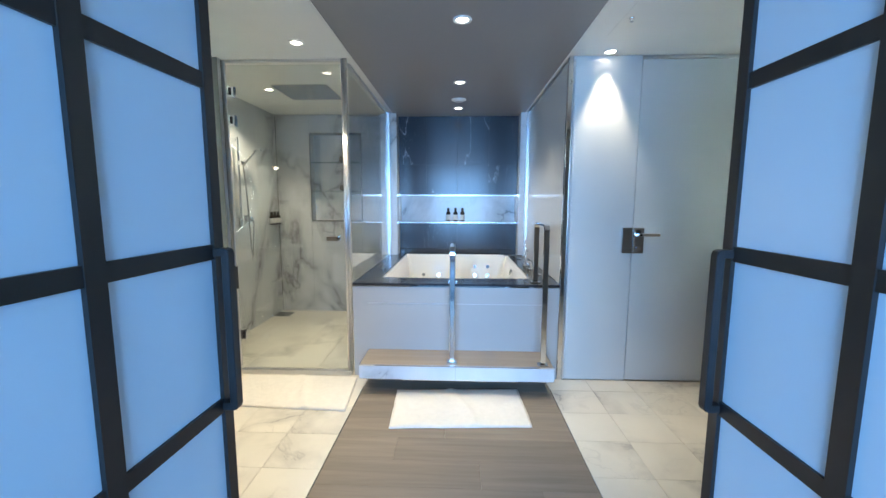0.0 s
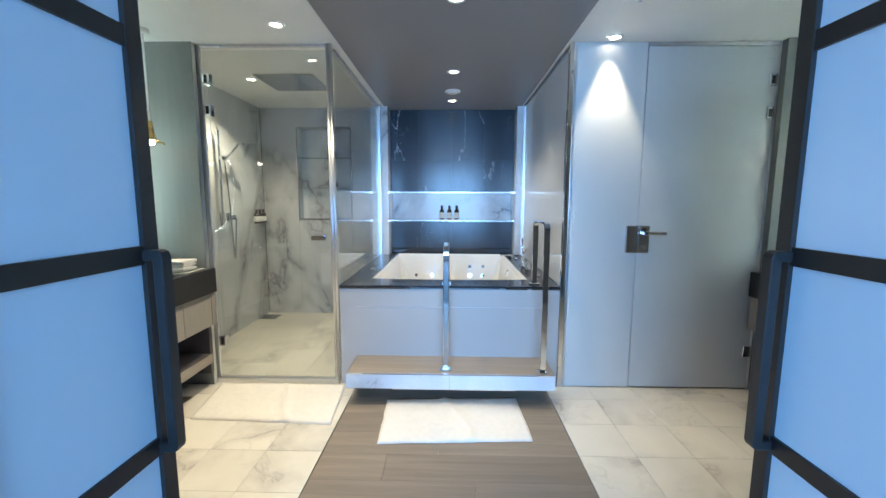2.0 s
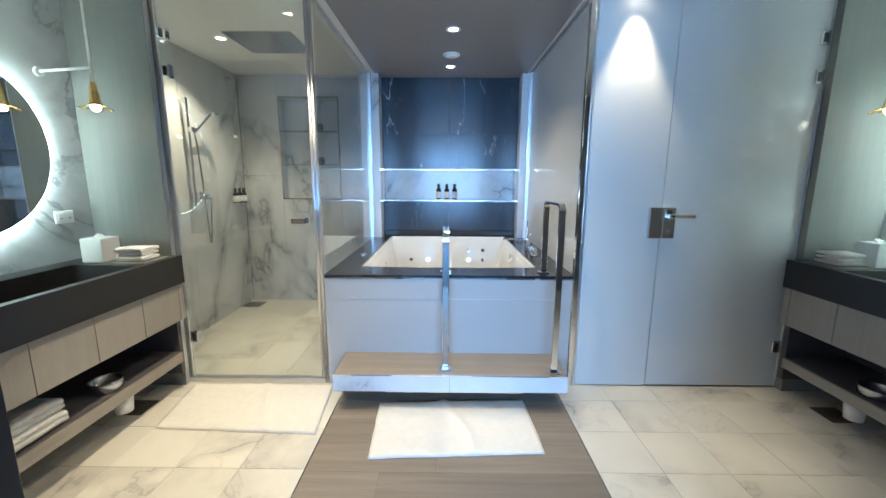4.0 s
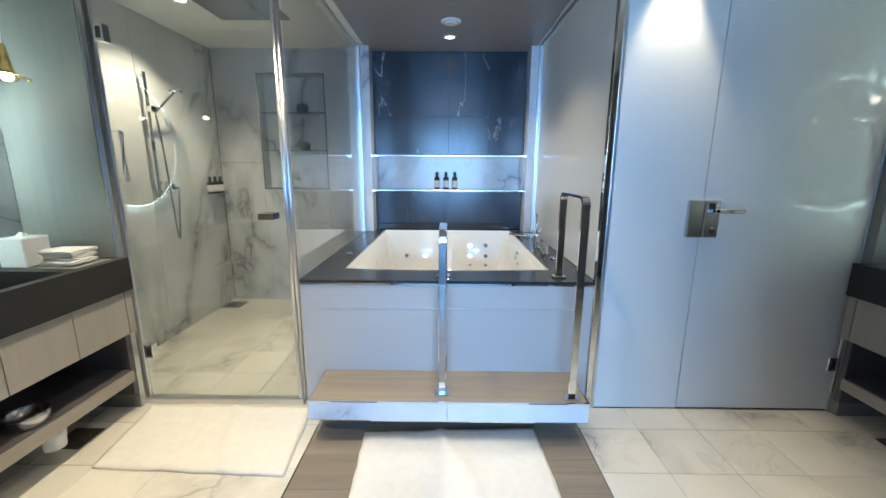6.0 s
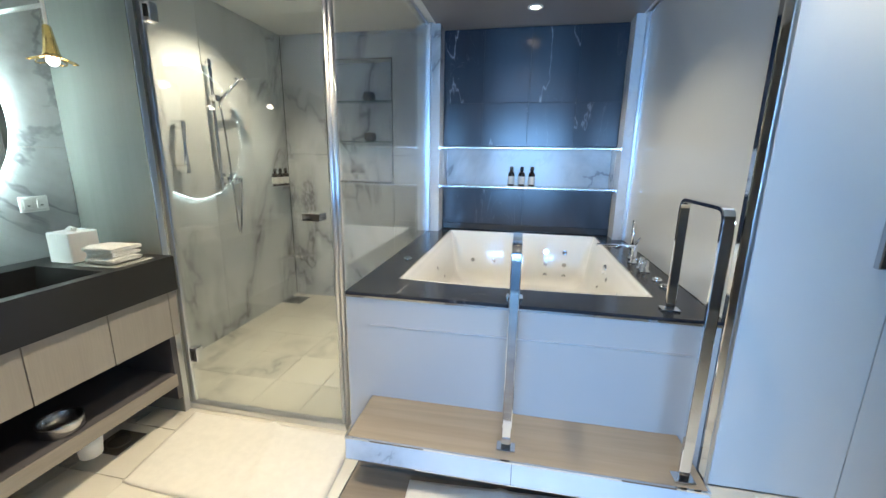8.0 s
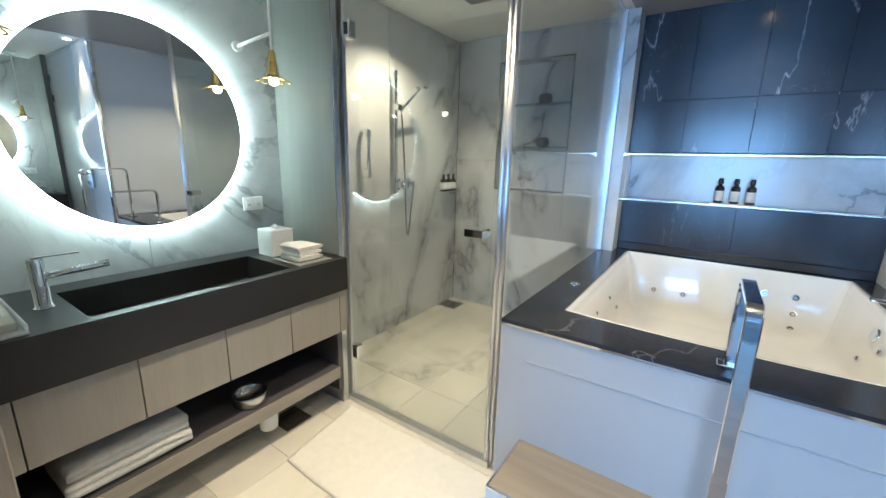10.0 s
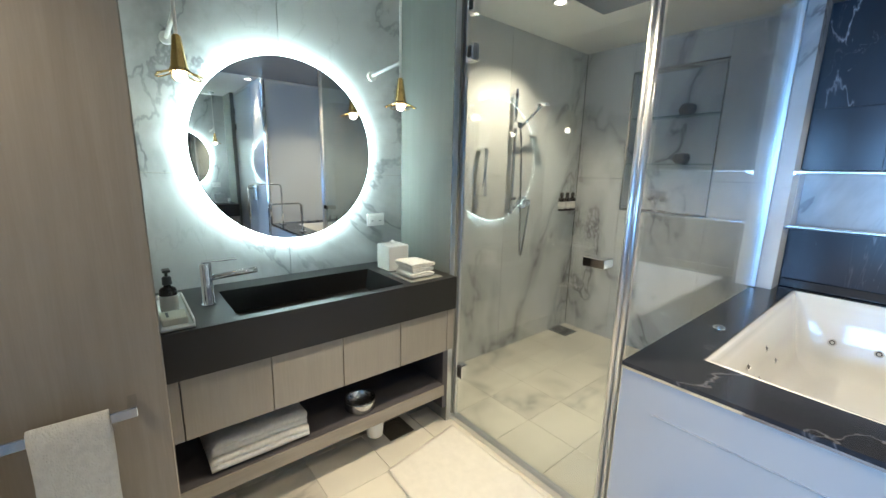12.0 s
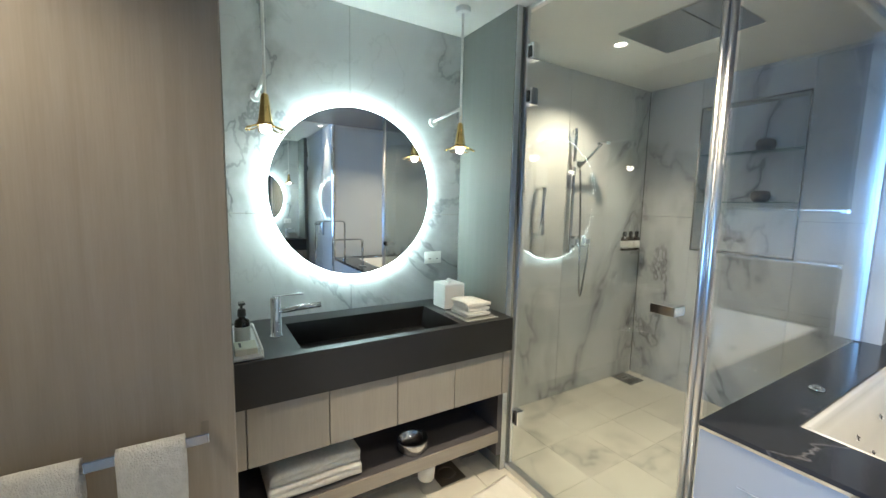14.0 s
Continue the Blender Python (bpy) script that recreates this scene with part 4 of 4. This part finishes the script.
    part("bowl", lathe(B(), [(0.066, 0), (0.074, 0.006), (0.076, 0.046), (0.074, 0.052), (0.068, 0.053), (0.064, 0.049), (0.063, 0.012), (0.01, 0.008)], (fx(-1.59), 2.53, 0.2555), 32), STEEL, bw)

    # socket
    so = thing("socket", (fx(XL), 2.85, 1.12), "white wall socket plate beside the mirror", "socket", "wall sockets")
    pl = part("plate", vb(XL + 0.0125, 2.795, 1.085, XL + 0.022, 2.905, 1.155, bevel=0.003), WHITE_PLASTIC, so)
    for y in (2.825, 2.875):
        k = part("outlet", vb(XL + 0.021, y - 0.018, 1.10, XL + 0.026, y + 0.018, 1.14, bevel=0.003), WHITE_PLASTIC, so)
        part("hole", vb(XL + 0.0262, y - 0.006, 1.112, XL + 0.0265, y + 0.006, 1.116), BLACK_PLASTIC, k)

    # floor drain under the vanity
    fd = thing("floor_drain", (fx(-1.65), 2.77, 0), "square dark bronze floor drain", "drain", "floor drains")
    part("plate", vb(-1.72, 2.69, 0.0005, -1.57, 2.84, 0.004), DRAIN_DARK, fd)
    part("grate", lathe(B(), [(0.05, 0.004), (0.05, 0.008), (0.042, 0.008), (0.038, 0.005)], (fx(-1.645), 2.765, 0.0005), 28), DRAIN_DARK, fd)


vanity_set(lambda x: x, "west")
vanity_set(lambda x: 0.79 - x, "east")

# ---- towel rails on the oak panels ----


def towel_rail(fx):
    o = thing("towel_rail", (fx(-1.28), 1.4, 0.78), "flat chrome towel rail on the oak panel", "towel rail", "towel rails")
    part("bar", cube(fx(-1.206), 1.02, 0.762, fx(-1.196), 1.70, 0.79, bevel=0.002), CHROME, o)
    for y in (1.03, 1.69):
        part("bracket", cube(fx(-1.279), y - 0.01, 0.764, fx(-1.207), y + 0.01, 0.788, bevel=0.002), CHROME, o)
    for y0, y1 in ((1.50, 1.645), (1.27, 1.435)):
        t = thing("hanging_towel", (fx(-1.2), y0, 0.8), "white terry hand towel hung over the rail", "towel", "hanging towels")
        bm = B()
        n, rows = 12, []
        for i in range(n + 1):
            y = y0 + (y1 - y0) * i / n
            prof = [(-1.222, 0.42)] + [(-1.222, 0.46 + 0.32 * k / 6) for k in range(7)] + [(-1.216, 0.797), (-1.201, 0.803), (-1.186, 0.797)] + [(-1.180, 0.78 - 0.36 * k / 7) for k in range(8)]
            rows.append([bm.verts.new((fx(x + 0.006 * noise.noise((y * 20, z * 9, 2.0)) * (1 if x > -1.2 else 0.3)), y + 0.004 * noise.noise((z * 12, y0, 0)), z)) for x, z in prof])
        for a, b in zip(rows, rows[1:]):
            for i in range(len(a) - 1):
                bm.faces.new((a[i], a[i + 1], b[i + 1], b[i])).smooth = True
        bmesh.ops.recalc_face_normals(bm, faces=bm.faces[:])
        bmesh.ops.solidify(bm, geom=bm.faces[:], thickness=0.006)
        part("cloth", bm, TOWEL, t)


towel_rail(lambda x: x)

# ---- shower ----
rain = thing("rain_shower", (-1.205, 3.93, CZ), "square polished steel rain shower set in the ceiling", "rain shower")
part("plate", cube(-1.455, 3.69, CZ - 0.012, -0.955, 4.168, CZ - 0.001, bevel=0.002), STEEL, rain)
for k in range(3):
    part("seam", cube(-1.12 + 0.0, 3.70 + 0.16 * k, CZ - 0.0135, -1.116, 3.84 + 0.16 * k, CZ - 0.0122), BLACK_PLASTIC, rain)

sr = thing("shower_rail", (-1.94, 3.96, 1.1), "chrome slide rail with hand shower and hose", "shower rail")
part("bar", cube(-1.945, 3.945, 1.10, -1.93, 3.975, 1.98, bevel=0.003), CHROME, sr)
for z in (1.12, 1.95):
    part("bracket", cube(-1.987, 3.945, z - 0.015, -1.9455, 3.975, z + 0.015, bevel=0.002), CHROME, sr)
part("slider", cube(-1.929, 3.935, 1.71, -1.89, 3.985, 1.75, bevel=0.004), CHROME, sr)
hs = part("hand_shower", cyl(B(), (-1.905, 3.97, 1.70), (-1.82, 4.10, 1.88), 0.011, 14), CHROME, sr, "slim chrome hand shower")
part("shower_face", cube(-1.86, 4.085, 1.865, -1.78, 4.135, 1.885, bevel=0.004), CHROME, hs)
hose = []
for i in range(25):
    u = i / 24
    hose.append((-1.905 + 0.03 * math.sin(u * math.pi), 3.985 + 0.02 * u + 0.13 * u ** 4, 1.69 - 0.52 * u - 0.55 * math.sin(math.pi * u ** 1.6)))
part("hose", tube(B(), hose, 0.007, 8), STEEL, sr, "silver shower hose")
mx = thing("shower_mixer", (-1.98, 4.06, 1.17), "square chrome shower mixer on the marble wall", "shower mixer")
for y0, y1 in ((3.99, 4.06), (4.09, 4.18)):
    pl = part("plate", cube(-1.987, y0, 1.13, -1.975, y1, 1.22, bevel=0.003), CHROME, mx)
    part("knob", cube(-1.9745, y0 + 0.015, 1.15, -1.92, y1 - 0.015, 1.20, bevel=0.004), CHROME, pl)
gr = thing("grab_bar", (-1.98, 3.67, 1.4), "flat chrome grab bar on the shower wall", "grab bar")
part("bar", tube(B(), bend([(-1.987, 3.66, 1.24), (-1.92, 3.66, 1.24), (-1.92, 3.66, 1.55), (-1.987, 3.66, 1.55)], 0.012, 3), 0.01, rect=(0.02, 0.035)), CHROME, gr)

sh = thing("corner_rack", (-1.93, 4.70, 1.09), "chrome wire rack holding toiletry bottles", "rack")
part("tray", cube(-1.987, 4.56, 1.088, -1.90, 4.82, 1.093), CHROME, sh)
part("guard", tube(B(), bend([(-1.985, 4.56, 1.12), (-1.90, 4.56, 1.12), (-1.90, 4.82, 1.12), (-1.985, 4.82, 1.12)], 0.01, 3), 0.003, 8), CHROME, sh)
for y in (4.61, 4.69, 4.77):
    bottle(-1.944, y, 1.094, 0.15, 0.027, "bottles in the shower")
fr = thing("foot_rack", (-1.85, 4.75, 0.43), "chrome wire corner rack low in the shower", "rack")
for k in range(4):
    part("rod", cyl(B(), (-1.987, 4.55 + 0.07 * k, 0.43), (-1.68 - 0.07 * k, 4.886, 0.43), 0.004, 8), CHROME, fr)
sd = thing("shower_drain", (-1.93, 4.70, 0), "square steel floor drain in the shower", "drain")
part("plate", cube(-1.99, 4.62, 0.0005, -1.80, 4.80, 0.004), STEEL, sd)
for k in range(5):
    part("slot", cube(-1.97 + 0.032 * k, 4.65, 0.0042, -1.957 + 0.032 * k, 4.77, 0.005), BLACK_PLASTIC, sd)
for z in (1.834, 1.491):
    o = thing("glass_shelf", (-1.266, YB + 0.06, z), "clear glass shelf in the shower niche", "shelf", "niche shelves")
    part("pane", cube(-1.571, YB + 0.004, z - 0.006, -0.961, YB + 0.129, z, bevel=0.001), SHELF_GLASS, o)
    o = thing("pot", (-1.19, YB + 0.07, z), "small round dark woven pot on the glass shelf", "pot", "niche pots")
    part("body", lathe(B(), [(0.03, 0), (0.048, 0.012), (0.056, 0.035), (0.052, 0.06), (0.040, 0.075), (0.034, 0.075), (0.034, 0.05)], (-1.19, YB + 0.065, z + 0.0005), 24), WOVEN, o)

# ---- ceiling fittings ----
# the last fitting houses the added, unseen lamp by the oak panel
for i, (x, y, z, watts, cone) in enumerate(DOWNLIGHTS):
    o = thing("downlight", (x, y, z), "round recessed downlight with a white trim, lit", "downlight", "downlights")
    part("trim_ring", lathe(B(), [(0.052, -0.001), (0.052, -0.006), (0.040, -0.009), (0.032, -0.003), (0.032, -0.001)], (x, y, z), 32, cap=False), WHITE_PLASTIC, o)
    part("lens", lathe(B(), [(0.031, -0.0015), (0.031, -0.003), (0.01, -0.0035)], (x, y, z), 24), LENS, o, "glowing lens")
for x, y in ((0.206, 4.135), (0.235, 2.13)):
    o = thing("ceiling_speaker", (x, y, DZ), "round white ceiling valve on the dark strip", "ceiling valve", "ceiling valves")
    part("ring", lathe(B(), [(0.07, -0.001), (0.07, -0.01), (0.058, -0.016), (0.05, -0.012)], (x, y, DZ), 36, cap=False), WHITE_PLASTIC, o)
    part("cover", lathe(B(), [(0.046, -0.001), (0.046, -0.02), (0.035, -0.026)], (x, y, DZ), 32), WHITE_PLASTIC, o)
o = thing("sprinkler", (1.164, 2.50, CZ), "small chrome sprinkler head in the white ceiling", "sprinkler")
part("head", lathe(B(), [(0.012, -0.001), (0.012, -0.012), (0.005, -0.014), (0.005, -0.024), (0.011, -0.026)], (1.164, 2.50, CZ), 14), CHROME, o)
o = thing("access_panel", (1.7, 2.7, CZ), "flush white access hatch in the ceiling", "hatch", kind="structure")
part("hatch", cube(1.12, 2.2, CZ - 0.003, 2.2, 2.757, CZ - 0.0005, bevel=0.001), CEIL_WHITE, o)

# ---- cladding and floor pieces ----


def piece(name, mesh, at, parent):
    ob = new(name, mesh)
    ob.parent, ob.location = parent, at
    return ob


def slab_mesh(name, sx, sy, sz, mat, bevel=0.0007):
    return mesh_of(name, box(B(), 0, 0, 0, sx, sy, sz, bevel=bevel), mat)


# marble slabs on the west wall and the shower's back wall
for y0, y1 in ((1.77, 2.36), (2.36, 3.029), (3.101, 3.95), (3.95, 4.889)):
    for z0, z1 in ((0.0, 1.372), (1.372, CZ)):
        piece("slab", slab_mesh("slab", 0.012, y1 - y0 - 0.002, z1 - z0 - 0.002, MARBLE_WALL), (XL, y0 + 0.001, z0), wall_west)
for x0, x1, z0, z1 in ((-1.986, -1.581, 0, 1.372), (-1.986, -1.581, 1.372, CZ), (-1.581, -0.951, 0, 1.121), (-1.581, -0.951, 2.174, CZ), (-0.951, -0.622, 0, 1.372), (-0.951, -0.622, 1.372, CZ)):
    piece("slab", slab_mesh("slab", x1 - x0 - 0.002, 0.012, z1 - z0 - 0.002, MARBLE_WALL), (x0 + 0.001, YB, z0), wall_north)
# black tiles behind the tub
cols = (-0.499, -0.176, 0.195, 0.563, 0.899)
for a, b in zip(cols, cols[1:]):
    for z0, z1 in ((1.449, 1.80), (1.80, 2.36)):
        piece("tile", slab_mesh("tile", b - a - 0.003, 0.012, z1 - z0 - 0.003, TILE_BLACK), (a + 0.0015, YB, z0), wall_north)
for a, b in ((-0.499, 0.195), (0.195, 0.899)):
    piece("tile", slab_mesh("tile", b - a - 0.003, 0.012, 0.366, TILE_BLACK), (a + 0.0015, YB, 0.743), wall_north)

# floor tiles
P = 0.305
tile = slab_mesh("tile", P - 0.0018, P - 0.0018, 0.0088, MARBLE_FLOOR)
rows_y = [2.895 + 0.185 - 0.185 - P * k for k in range(0, 9)]
for y in rows_y:
    for k in range(6):
        piece("tile", tile, (0.893 + P * k, y - P, -0.0088), floor)
        if k < 5:
            piece("tile", tile, (-0.483 - P * (k + 1), y - P, -0.0088), floor)
short = slab_mesh("tile", P - 0.0018, 0.182, 0.0088, MARBLE_FLOOR)
for k in range(6):
    piece("tile", short, (0.893 + P * k, 2.896, -0.0088), floor)
    if k < 5:
        piece("tile", short, (-0.483 - P * (k + 1), 2.896, -0.0088), floor)
for j in range(6):
    for k in range(5):
        piece("tile", tile, (-0.63 - P * (k + 1), 3.115 + P * j, -0.0088), floor)
# wood-look planks
W = 0.1985
for j in range(14):
    y = 3.07 - (W + 0.0008) * (j + 1)
    cuts = [(-0.478, -0.478 + (0.35, 0.81, 1.1, 0.62)[j % 4]), (-0.478 + (0.35, 0.81, 1.1, 0.62)[j % 4], 0.888)]
    for a, b in cuts:
        piece("plank", slab_mesh("plank", b - a - 0.0012, W, 0.0086, PLANK), (a + 0.001, y, -0.0088), floor)
bm = B()
for x in (-0.482, 0.889):
    box(bm, x, 0.3, -0.0088, x + 0.0025, 2.9, 0.0006)
solid("trim", bm, STEEL, "thin metal strip between planks and marble tiles", "trim", "structure")
